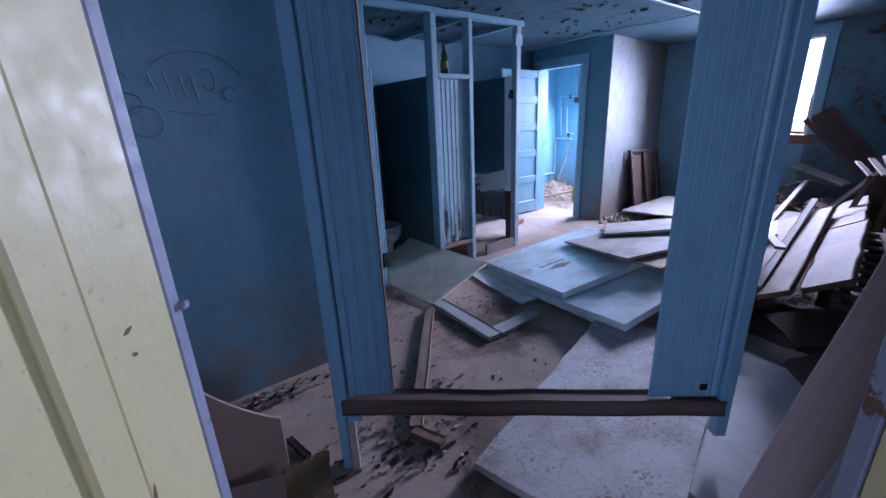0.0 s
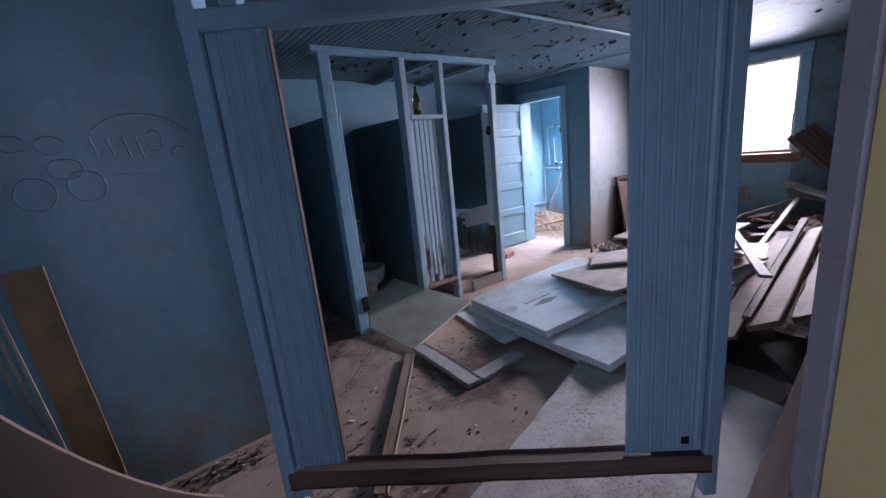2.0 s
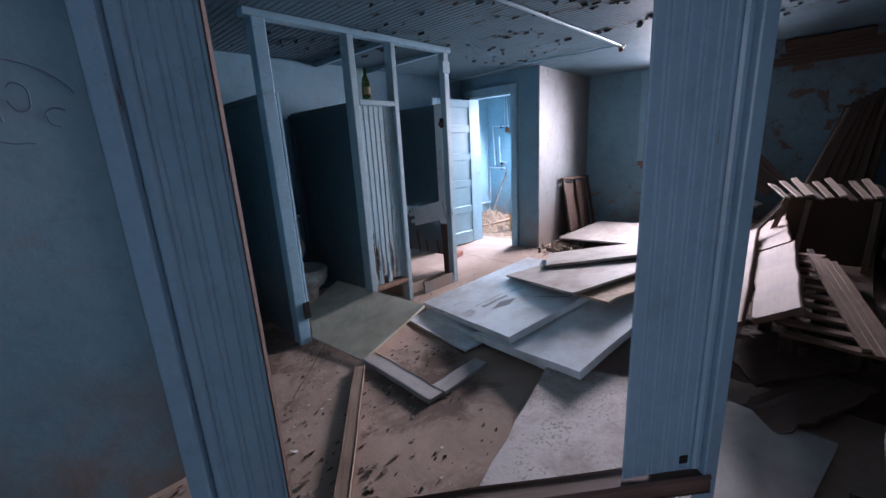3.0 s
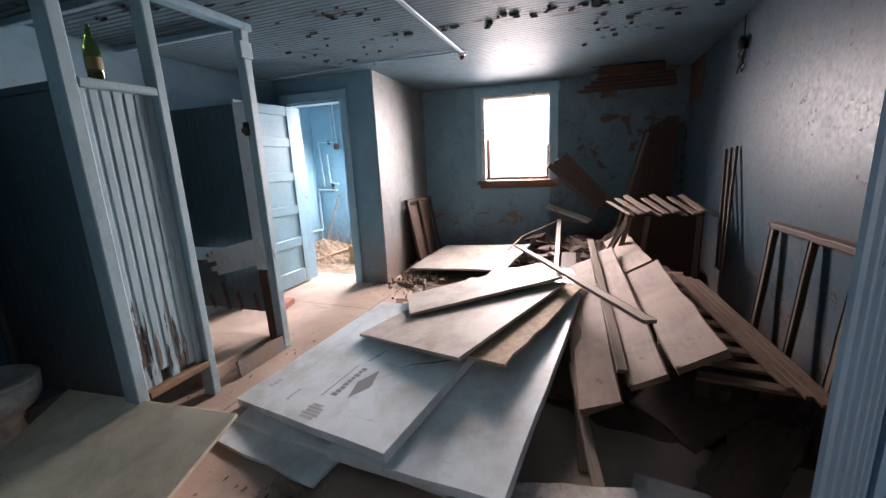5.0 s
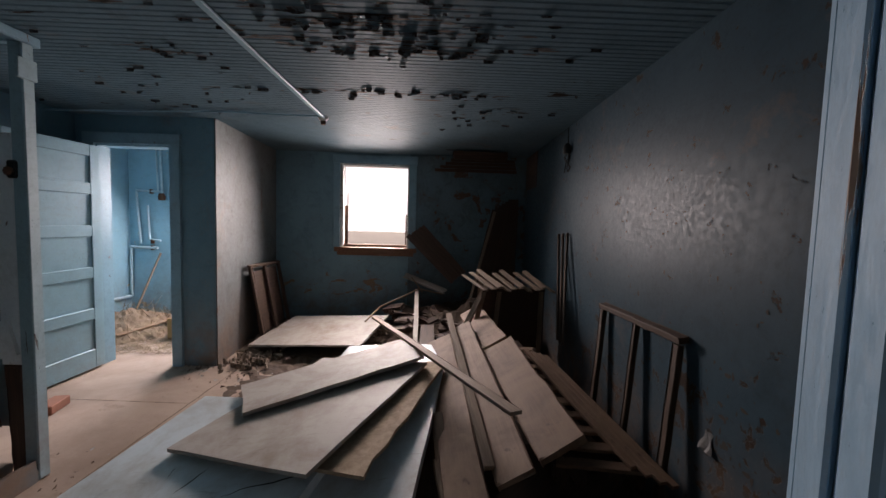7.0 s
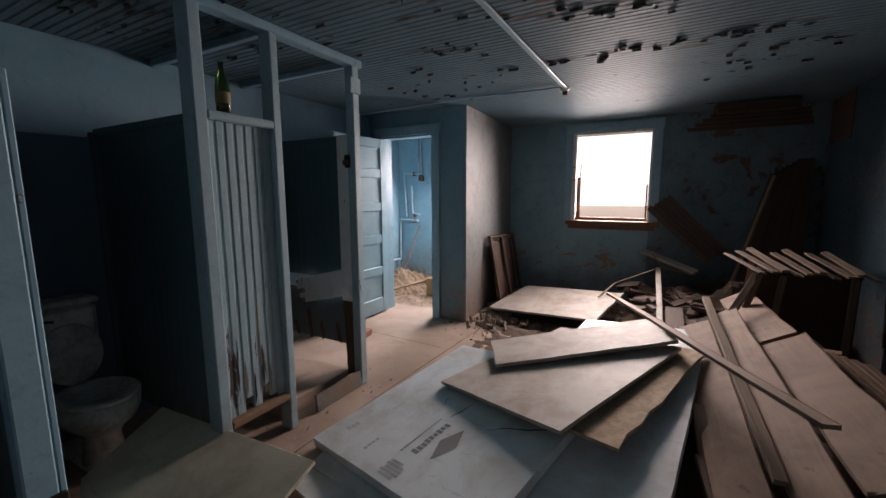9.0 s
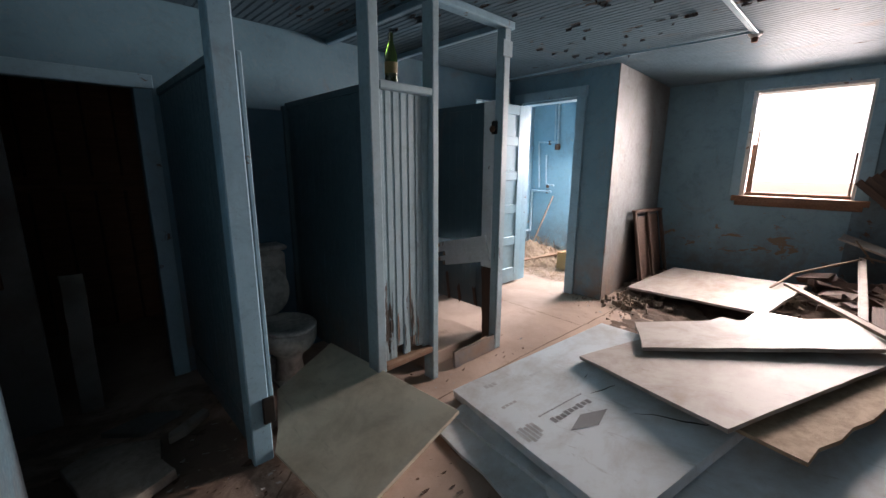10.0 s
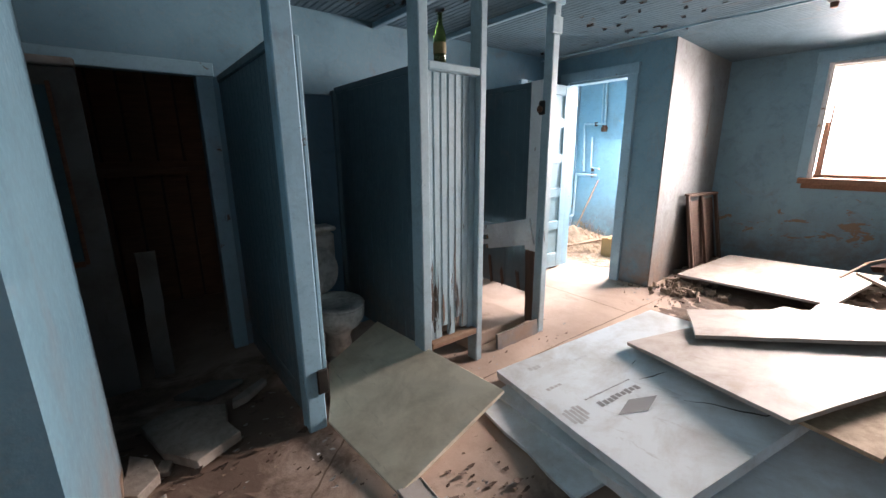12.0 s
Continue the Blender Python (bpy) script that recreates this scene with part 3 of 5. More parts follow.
def beaded(s0, s1, d0, d1, z0, z1, step=0.05):
    """Upright beaded boards, one mesh: flats with rounded beads and grooves towards the hall, a flat back."""
    bm = bmesh.new()
    pts = []
    s = s0
    while s < s1 - 1e-4:
        w = min(step, s1 - s)
        for f, o in ((0.0, 0.004), (0.06, 0.0), (0.62, 0.0), (0.70, 0.005), (0.78, -0.001), (0.90, -0.001), (0.97, 0.002)):
            pts.append((s + f * w, o))
        s += w
    pts.append((s1, 0.004))
    cols = []
    for ps, o in pts:
        cols.append([bm.verts.new(diag(ps, d, z)) for d, z in ((d0 + o, z0), (d0 + o, z1), (d1, z1), (d1, z0))])
    for a, b in zip(cols, cols[1:]):
        for k in range(4):
            bm.faces.new((a[k], b[k], b[(k + 1) % 4], a[(k + 1) % 4]))
    bm.faces.new(cols[0])
    bm.faces.new(cols[-1][::-1])
    return bm


D = 1.517
sa, sb, sc, sd = -0.435, -0.20, 0.845, 1.173
screen = thing("privacy_screen", "blue beaded-board privacy screen with an open middle", "screen", diag((sa + sd) / 2, D, 0))
part("beaded_panel", beaded(sa + 0.05, sb, D - 0.012, D + 0.012, 0.355, 1.84), M_SCREEN, screen)
part("beaded_panel", beaded(sc, sd - 0.05, D - 0.012, D - 0.003, 0.29, 1.83), M_SCREEN, screen)
part("post", screen_box(sa, sa + 0.05, D - 0.04, D + 0.045, 0.0, H), M_SCREEN, screen)
part("post", screen_box(sd - 0.05, sd, D - 0.04, D + 0.006, 0.1, H), M_SCREEN, screen)
part("backing_board", screen_box(sd - 0.225, sd - 0.052, D - 0.003, D + 0.006, 0.20, H), M_SCREEN, screen)
part("edge_strip", screen_box(sb, sb + 0.004, D - 0.013, D + 0.013, 0.355, 1.84, 0.001), M_WOOD_DARK, screen, "bare brown edge strip")
part("edge_strip", screen_box(sd - 0.085, sd - 0.055, D - 0.028, D - 0.012, 0.29, 1.83, 0.008), M_SCREEN, screen)
part("edge_strip", screen_box(sa + 0.055, sa + 0.085, D - 0.028, D - 0.012, 0.355, 1.84, 0.008), M_SCREEN, screen)
bm = stick_bm(sd - sa - 0.06, 0.09, 0.075, 5)
rail = part("bottom_rail", bm, wooden("worn_dark_rail", (0.17, 0.11, 0.09), (0.09, 0.06, 0.05)), screen, "bare worn brown bottom rail")
part("fascia", screen_box(sa + 0.05, sa + 0.11, D - 0.056, D - 0.051, 0.262, 0.287, 0.001), M_SCREEN, screen)
part("knot_hole", screen_box(1.045, 1.075, D - 0.0165, D - 0.012, 0.315, 0.345, 0.001), M_DARK, screen)
rail.matrix_basis = stick_matrix(diag(sa + 0.03, D - 0.005, 0.315), diag(sd - 0.03, D - 0.005, 0.245))
part("top_rail", screen_box(sa - 0.01, sd + 0.01, D - 0.035, D + 0.035, 1.84, 1.90, 0.008), M_SCREEN, screen)
part("post", screen_box(sa + 0.12, sa + 0.17, D - 0.03, D + 0.03, 1.90, H), M_SCREEN, screen)
part("foot", screen_box(sa + 0.04, sa + 0.075, D - 0.05, D - 0.03, 0.0, 0.27), M_WHITE, screen, "split white inner foot of the post")

# ---- stalls ----
YS = 3.05


def grooved(x, y0, y1, z0, z1, thick=0.022, step=0.075):
    bm = bmesh.new()
    cols = []
    y = y0
    while y < y1 - 1e-4:
        w = min(step, y1 - y)
        for f, o in ((0, 0.0018), (0.04, 0.0), (0.96, 0.0), (1.0, 0.0018)):
            cols.append([bm.verts.new(c) for c in ((x - thick / 2 + o, y + f * w, z0), (x - thick / 2 + o, y + f * w, z1), (x + thick / 2 - o, y + f * w, z1), (x + thick / 2 - o, y + f * w, z0))])
        y += w
    for a, b in zip(cols, cols[1:]):
        for k in range(4):
            bm.faces.new((a[k], b[k], b[(k + 1) % 4], a[(k + 1) % 4]))
    bm.faces.new(cols[0])
    bm.faces.new(cols[-1][::-1])
    return bm


stall = thing("stall_divider", "dark blue beaded divider on a tall pale blue post", "divider", (1.69, YS, 0), group="toilet stalls")
part("post", box_bm((1.645, YS - 0.045, 0), (1.735, YS + 0.045, H - 0.05), 0.006), M_TRIM, stall)
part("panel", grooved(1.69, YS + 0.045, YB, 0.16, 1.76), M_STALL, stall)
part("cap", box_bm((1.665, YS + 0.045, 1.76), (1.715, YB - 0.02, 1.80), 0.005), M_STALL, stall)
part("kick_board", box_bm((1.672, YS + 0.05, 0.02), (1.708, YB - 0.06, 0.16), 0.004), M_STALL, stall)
part("strip", box_bm((1.738, YS - 0.04, 0.30), (1.758, YS - 0.015, 1.80), 0.004), M_TRIM, stall)
part("latch", box_bm((1.70, YS - 0.062, 0.20), (1.755, YS - 0.046, 0.33), 0.006), M_DARK, stall, "dark rusty hinge plate")

bead = thing("stall_front_panel", "pale blue beaded stall front rotten at its foot", "stall panel", (2.58, YS, 0), group="toilet stalls")
part("post", box_bm((2.335, YS - 0.05, 0.0), (2.395, YS + 0.05, H - 0.05), 0.006), M_BEAD, bead)
part("post", box_bm((2.755, YS - 0.045, 0.0), (2.805, YS + 0.045, H - 0.05), 0.006), M_BEAD, bead)
for k in range(7):
    x0 = 2.40 + k * 0.0505
    rot = (0.0, 0.0, 0.07, 0.0, 0.10, 0.02, 0.0)[k]
    b2 = box_bm((x0, YS - 0.012, 0.24 + rot), (x0 + 0.036, YS + 0.012, 1.745), 0.004)
    add_box(b2, (x0 + 0.036, YS - 0.008, 0.24 + rot), (x0 + 0.0495, YS + 0.008, 1.745))
    part("board", b2, M_BEAD, bead)
part("cap", box_bm((2.397, YS - 0.05, 1.745), (2.753, YS + 0.05, 1.785), 0.006), M_BEAD, bead)
part("bottom_rail", box_bm((2.397, YS - 0.05, 0.20), (2.753, YS + 0.05, 0.24), 0.006), M_WOOD, bead, "bare wooden bottom rail")
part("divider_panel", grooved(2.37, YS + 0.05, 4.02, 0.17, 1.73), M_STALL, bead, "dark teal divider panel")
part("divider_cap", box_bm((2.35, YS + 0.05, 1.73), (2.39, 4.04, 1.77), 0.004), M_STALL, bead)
part("back_post", box_bm((2.33, 4.02, 0), (2.40, 4.06, 1.75), 0.004), M_STALL, bead)

end = thing("stall_end_panel", "broken dark stall divider with a splintered pale rail", "stall panel", (3.44, YS, 0), group="toilet stalls")
part("post", box_bm((3.40, YS - 0.035, 0), (3.465, YS + 0.035, H - 0.05), 0.006), M_BEAD, end)
M_RAIL = painted("pale_rail_paint", (0.78, 0.82, 0.83), (0.68, 0.74, 0.76), (0.16, 0.10, 0.07), peel=0.64, rough=0.45, peel_scale=8, stretch=(1, 1, 0.5), muddy=0.4)
part("stile", box_bm((3.405, YS + 0.036, 0.62), (3.445, YS + 0.135, 1.80), 0.004), M_RAIL, end)
part("stile_foot", stick_bm(0.56, 0.085, 0.034, 63, 0.12, 0.03), M_WOOD_DARK, end, "rotten brown foot of the stile").matrix_basis = stick_matrix((3.425, YS + 0.088, 0.625), (3.425, YS + 0.075, 0.075), (1, 0, 0))
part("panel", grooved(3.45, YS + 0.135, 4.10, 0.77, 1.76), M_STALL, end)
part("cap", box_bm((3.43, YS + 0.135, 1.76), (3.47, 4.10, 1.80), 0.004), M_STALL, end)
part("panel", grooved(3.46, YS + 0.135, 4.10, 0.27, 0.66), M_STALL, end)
droop = Matrix.Translation((3.413, YS + 0.08, 0.765)) @ Matrix.Rotation(radians(-14), 4, "X") @ Matrix.Translation((-3.413, -YS - 0.08, -0.765))
for k, (z0, e) in enumerate(((0.67, 0.53), (0.708, 0.58), (0.746, 0.51), (0.784, 0.59), (0.822, 0.56))):
    part("rail_splinter", box_bm((3.385, YS + 0.06, z0), (3.404, YS + e, z0 + 0.0378), 0.0, droop), M_RAIL, end)
    part("broken_end", box_bm((3.384, YS + e, z0 + 0.004), (3.403, YS + e + 0.03 + 0.025 * (k % 2), z0 + 0.030), 0.003, droop), M_LATH, end, "bare broken wood end")
lock = part("lock", box_bm((3.392, YS + 0.005, 1.575), (3.403, YS + 0.055, 1.665), 0.008), M_DARK, end, "dark rusty lock remains")
part("knob", lathe_bm([(0.0, 0.0), (0.02, 0.0), (0.024, 0.012), (0.012, 0.02), (0.0, 0.02)], 8), M_RUST, lock).matrix_basis = Matrix.Translation((3.39, YS + 0.035, 1.61)) @ Matrix.Rotation(radians(-90), 4, "Y")
part("junction_box", box_bm((3.36, YS - 0.055, 2.06), (3.46, YS - 0.036, 2.16), 0.004), M_BEAD, end)
structure("floor_plinth", box_bm((2.82, 3.14, -0.02), (3.40, 4.04, 0.10), 0.008), M_FLOOR, "low raised dirty concrete plinth in the end stall", "floor")
laid_board("foot_board", (2.97, 3.012, 0.004), (3.395, 3.012, 0.004), (2.97, 3.022, 0.115), 0.02, M_CHASE, "chipped stained foot board leaning on the plinth", "board", 0.004, 61)

bm = box_bm((1.60, YS - 0.04, H - 0.05), (3.50, YS + 0.04, H - 0.002), 0.006)
structure("stall_header", bm, M_TRIM, "blue painted beam joining the stall posts", "trim")
for i, (x0, x1) in enumerate(((2.775, 2.815), (3.42, 3.46))):
    bm = box_bm((x0, YS + 0.04, H - 0.045), (x1, YB, H - 0.004), 0.005)
    structure("ceiling_tie", bm, M_TRIM, "blue painted tie under the ceiling", "trim")
bm = box_bm((1.76, 4.04, 0), (3.42, 4.07, 1.72), 0.004)
structure("stall_back_panel", bm, painted("deep_blue_panel", (0.09, 0.19, 0.26), (0.07, 0.15, 0.21), (0.2, 0.2, 0.18), peel=0.72, rough=0.5), "deep blue boarded back of the toilet stall", "panel")

# ---- open door to the side room ----
hinge = Vector((5.04, 4.02, 0))
ang = math.atan2(0.02, -0.85)
door = thing("door_1", "pale blue five-panel door standing open", "door", hinge, kind="structure")
door.rotation_euler = (0, 0, ang)
W = 0.80
for nm, lo, hi in [("stile", (0.0, 0, 0.02), (0.10, 0.035, 2.0)), ("stile", (W - 0.10, 0, 0.02), (W, 0.035, 2.0))] + [
        ("rail", (0.10, 0, z), (W - 0.10, 0.035, z + h)) for z, h in ((0.02, 0.17), (0.46, 0.10), (0.83, 0.10), (1.20, 0.10), (1.57, 0.10), (1.90, 0.10))]:
    ob = part(nm, box_bm(lo, hi, 0.004), M_DOOR, None)
    ob.parent = door
for z0, z1 in ((0.19, 0.46), (0.56, 0.83), (0.93, 1.20), (1.30, 1.57), (1.67, 1.90)):
    ob = part("panel", box_bm((0.095, 0.0145, z0 - 0.005), (W - 0.095, 0.0205, z1 + 0.005)), M_DOOR, None)
    ob.parent = door

# ---- boards on the floor ----
laid_board("foam_board", (2.31, 1.14, 0.165), (4.52, 0.82, 0.43), (2.43, 1.98, 0.09), 0.05, M_FOAM, "large pale blue insulation board on the rubble", "foam board", 0.004, 1, group="fallen boards")
dow = laid_board("printed_foam_board", (2.39, 1.65, 0.185), (3.62, 1.33, 0.355), (2.69, 2.77, 0.06), 0.05, M_FOAM, "pale blue insulation board with grey printing", "foam board", 0.003, 2, group="fallen boards")
laid_board("chipboard", (2.98, 1.25, 0.325), (4.10, 0.86, 0.42), (3.25, 1.85, 0.27), 0.018, M_OSB, "crumbling brown chipboard under white boards", "board", 0.02, 3, group="fallen boards")
laid_board("white_board", (2.96, 1.49, 0.345), (4.07, 1.0, 0.44), (3.41, 2.27, 0.235), 0.020, M_WHITE, "dusty white wallboard lying on the pile", "board", 0.004, 4, group="fallen boards")
laid_board("white_board", (3.55, 2.03, 0.31), (4.05, 1.02, 0.49), (3.95, 2.23, 0.30), 0.022, M_WHITE, "dusty white wallboard strip on top of the pile", "board", 0.006, 5, group="fallen boards")
laid_board("white_board", (5.39, 2.84, 0.11), (5.15, 1.66, 0.20), (6.3, 2.87, 0.18), 0.022, M_WHITE, "dusty white wallboard lying below the window", "board", 0.006, 7, group="fallen boards")
laid_board("plaster_slab", (0.98, 1.05, 0.06), (2.44, 1.38, 0.09), (1.42, 0.49, 0.06), 0.04, M_SLAB, "speckled grey plaster slab on the floor", "slab", 0.006, 9, group="fallen boards")
laid_board("pale_sheet", (1.59, 0.86, 0.03), (2.72, 0.67, 0.05), (1.58, 0.29, 0.03), 0.012, M_SHEETGREY, "pale grey sheet lying on the floor", "sheet", 0.005, 10, group="fallen boards")
plank("floor_batten", (0.93, 1.41, 0.02), (1.72, 2.36, 0.02), 0.07, 0.035, M_LATH, "raw wooden batten lying on the floor", "batten", seed=3)
plank("loose_stick", (5.6, 1.59, 0.37), (2.97, 0.61, 0.62), 0.06, 0.022, M_LATH, "grey weathered stick across the pile", "stick", seed=4)


def outline_board(name, points, thick, material, label, category, group="", bevel=0.003):
    """A flat board of any outline, its corners on the upper face."""
    bm = bmesh.new()
    pts = [Vector(p) for p in points]
    n = (pts[1] - pts[0]).cross(pts[-1] - pts[0]).normalized()
    if n.z < 0:
        n = -n
    top = [bm.verts.new(p) for p in pts]
    low = [bm.verts.new(p - n * thick) for p in pts]
    bm.faces.new(top)
    bm.faces.new(low[::-1])
    k = len(pts)
    for i in range(k):
        bm.faces.new((top[i], low[i], low[(i + 1) % k], top[(i + 1) % k]))
    if bevel:
        bmesh.ops.bevel(bm, geom=list(bm.edges), offset=bevel, segments=1, affect="EDGES")
    return single(name, bm, material, label, category, group)


outline_board("grey_board", [(1.78, 2.41, 0.03), (2.43, 2.46, 0.20), (2.31, 3.50, 0.24), (1.90, 3.37, 0.13), (1.80, 3.11, 0.08), (1.73, 2.98, 0.05)], 0.02, M_GREY,
              "grey-olive board propped between stall post and floor", "board", "fallen boards")
frame_l = thing("corner_frame", "pale wooden corner frame lying on the floor", "frame", (1.79, 1.73, 0))
rod("arm", (1.80, 1.74, 0.022), (1.84, 2.42, 0.022), 0.115, 0.035, M_SHEETGREY, frame_l, seed=11)
rod("arm", (1.86, 1.785, 0.02), (2.26, 1.785, 0.022), 0.11, 0.03, M_SHEETGREY, frame_l, seed=12)
laid_board("foam_board", (2.36, 1.30, 0.085), (3.0, 1.21, 0.155), (2.56, 2.66, 0.034), 0.03, M_FOAM, "broken pale blue insulation sheet under the pile", "foam board", 0.02, 21, group="fallen boards", nx=16)
laid_board("foam_board", (2.30, 1.95, 0.035), (2.9, 1.84, 0.05), (2.50, 2.68, 0.020), 0.018, M_FOAM, "thin dirty sheet under the insulation boards", "sheet", 0.008, 22, group="fallen boards", nx=14)

# printing on the insulation board: plain shapes
bm = bmesh.new()
cx, cy = 0.35, 0.455
bm.faces.new([bm.verts.new(p) for p in ((cx - 0.125, cy, 0.0012), (cx, cy - 0.055, 0.0012), (cx + 0.125, cy, 0.0012), (cx, cy + 0.055, 0.0012))])
ob = part("printed_diamond", bm, M_INK, None, "grey printed diamond")
ob.parent = dow
for nm, x0, y0, w, h, n in (("printed_line", 0.215, 0.54, 0.26, 0.045, 9), ("printed_line", 0.19, 0.625, 0.30, 0.012, 18), ("printed_block", 0.10, 0.80, 0.10, 0.03, 4), ("printed_block", 0.42, 0.95, 0.09, 0.025, 4),
                            ("printed_block", 0.03, 0.50, 0.11, 0.14, 5), ("printed_block", 0.15, 1.02, 0.08, 0.05, 3)):
    bm = bmesh.new()
    rnd = random.Random(int(x0 * 1000))
    for k in range(n):
        a, b = x0 + w * k / n, x0 + w * (k + 0.8) / n
        t, u = y0 + h * rnd.uniform(0, 0.25), y0 + h * rnd.uniform(0.75, 1.0)
        bm.faces.new([bm.verts.new(p) for p in ((a, t, 0.0012), (b, t, 0.0012), (b, u, 0.0012), (a, u, 0.0012))])
    ob = part(nm, bm, M_INK if "line" in nm else plain("faded_print", (0.47, 0.50, 0.51), 0.7), None)
    ob.parent = dow

for k, (x, y, dx, dy, n) in enumerate(((0.52, 0.60, 0.030, -0.014, 6), (0.53, 0.36, 0.026, -0.026, 11), (0.60, 0.72, 0.02, 0.012, 3))):
    rnd = random.Random(300 + k)
    bm = bmesh.new()
    rows = []
    for i in range(n + 1):
        w = 0.0035 * (1 - abs(2 * i / n - 1)) + 0.0006
        rows.append([bm.verts.new((x + j * w, y + w * j, 0.0011)) for j in (-1, 1)])
        x, y = x + dx * rnd.uniform(0.5, 1.4), y + dy * rnd.uniform(-0.3, 2.0)
    for a, b in zip(rows, rows[1:]):
        bm.faces.new((a[0], b[0], b[1], a[1]))
    ob = part("crack", bm, M_DARK, None, "dark jagged crack")
    ob.parent = dow


# ---- entry doorway lining ----
entry = thing("entry_frame", "chipped yellow door lining with a pale blue edge", "door frame", diag(0.15, 0.5, 0), kind="structure")
for s0, s1 in ((S0, S0 + 0.018), (S1 - 0.018, S1)):
    part("lining", screen_box(s0, s1, 0.30, 0.548, 0, 2.06, 0.004), M_YELLOW, entry)
for s0, s1 in ((S0 + 0.018, S0 + 0.025), (S1 - 0.025, S1 - 0.018)):
    part("stop", screen_box(s0, s1, 0.40, 0.45, 0, 2.04, 0.005), M_YELLOW, entry)
M_EDGE = painted("chipped_lilac_edge", (0.25, 0.265, 0.345), (0.20, 0.215, 0.29), (0.12, 0.075, 0.055), peel=0.62, rough=0.5, peel_scale=7)
for s0, s1 in ((S0 - 0.10, S0 + 0.012), (S1 - 0.012, S1 + 0.10)):
    part("casing", screen_box(s0, s1, 0.552, 0.578 if s0 < 0 else 0.586, 0, 2.06, 0.005), M_EDGE, entry, "pale lilac chipped casing")
part("lining", screen_box(S0 + 0.018, S1 - 0.018, 0.30, 0.548, 2.04, 2.058, 0.003), M_YELLOW, entry)
for k, (d0, z0, d1, z1, w) in enumerate(((0.407, 1.232, 0.412, 1.170, 0.0035), (0.480, 1.222, 0.492, 1.226, 0.003), (0.482, 1.200, 0.490, 1.196, 0.003), (0.375, 1.30, 0.380, 1.285, 0.002), (0.430, 1.355, 0.438, 1.352, 0.0025), (0.46, 1.06, 0.452, 1.02, 0.003))):
    rnd = random.Random(400 + k)
    bm = bmesh.new()
    rows = []
    for i in range(8):
        f = i / 7
        ww = w * math.sin(math.pi * (0.08 + 0.84 * f)) * rnd.uniform(0.5, 1.1)
        nd, nz = (z1 - z0), -(d1 - d0)
        ln = math.hypot(nd, nz)
        rows.append([bm.verts.new(diag(S0 + 0.0184, d0 + (d1 - d0) * f + e * ww * nd / ln, z0 + (z1 - z0) * f + e * ww * nz / ln)) for e in (-1, 1)])
    for a, b in zip(rows, rows[1:]):
        bm.faces.new((a[0], b[0], b[1], a[1]))
    part("gouge", bm, M_DEBRIS, entry, "dark gouge in the yellow paint")
part("latch_stub", screen_box(S0 + 0.010, S0 + 0.020, 0.568, 0.580, 1.205, 1.215, 0.002), M_EDGE, entry)
for s0, s1 in ((S0 - 0.14, S0 - 0.001), (S1 + 0.001, S1 + 0.14)):
    part("hall_casing", screen_box(s0, s1, 0.37, 0.398, 0, 2.14, 0.006), M_YELLOW, entry)


# ---- leaning and loose boards of the nook ----
def bent_sheet():
    """A thin sheet standing on edge, bowed, its top rising to one end."""
    bm = bmesh.new()
    n = 16
    rows = []
    for i in range(n + 1):
        k = i / n
        x = 0.385 - 0.80 * k
        y = 1.56 - 0.02 * math.sin(math.pi * k)
        top = 0.29 + 0.62 * k + 0.85 * k * k
        rows.append([bm.verts.new(p) for p in ((x, y, 0.004), (x, y - 0.004, top), (x + 0.004, y + 0.006, top), (x + 0.004, y + 0.01, 0.004))])
    for a, b in zip(rows, rows[1:]):
        for j in range(4):
            bm.faces.new((a[j], b[j], b[(j + 1) % 4], a[(j + 1) % 4]))
    bm.faces.new(rows[0])
    bm.faces.new(rows[-1][::-1])
    return bm


single("bent_sheet", bent_sheet(), M_TAN, "tan fibreboard sheet standing bowed on the floor", "sheet", smooth=False)
plank("brown_board", (0.035, 2.10, 0.0), (-0.03, 2.215, 1.16), 0.125, 0.022, M_BROWNBOARD, "brown hardboard strip leaning on the blue wall", "board", flat=(0, -1, 0.1), seed=31)
for k in range(3):
    plank("thin_strip", (-0.022 - 0.022 * k, 2.05, 0.0), (-0.150 - 0.028 * k, 2.235, 1.28 - 0.03 * k), 0.012, 0.010, M_WHITE, "thin pale strip leaning on the wall", "strip", flat=(0, -1, 0), seed=32 + k, group="thin strips")
plank("leaning_plank", (1.155, 0.265, 0.0), (1.095, -0.09, 2.12), 0.13, 0.03, wooden("pinkish_plank", (0.52, 0.42, 0.41), (0.40, 0.31, 0.30)), "pinkish bare plank leaning in the corner", "plank", flat=(-0.75, 0.6, 0.2), seed=34, ragged=0.02)
laid_board("broken_tile_board", (0.36, 1.56, 0.05), (0.54, 1.50, 0.07), (0.44, 1.27, 0.02), 0.015, M_BROWNBOARD, "broken brown board on the floor", "board", 0.012, 35)
laid_board("dark_box_lid", (0.10, 1.50, 0.16), (0.34, 1.42, 0.14), (0.06, 1.28, 0.02), 0.012, M_TAN, "tan board scrap lying on the floor", "board", 0.006, 36)
plank("short_offcut", (0.44, 1.74, 0.02), (0.47, 1.58, 0.02), 0.03, 0.03, M_WOOD_DARK, "dark wooden offcut on the floor", "offcut", seed=37)
plank("short_offcut", (0.91, 1.40, 0.02), (0.97, 1.25, 0.02), 0.06, 0.035, M_WOOD, "brown wooden offcut on the floor", "offcut", seed=38)
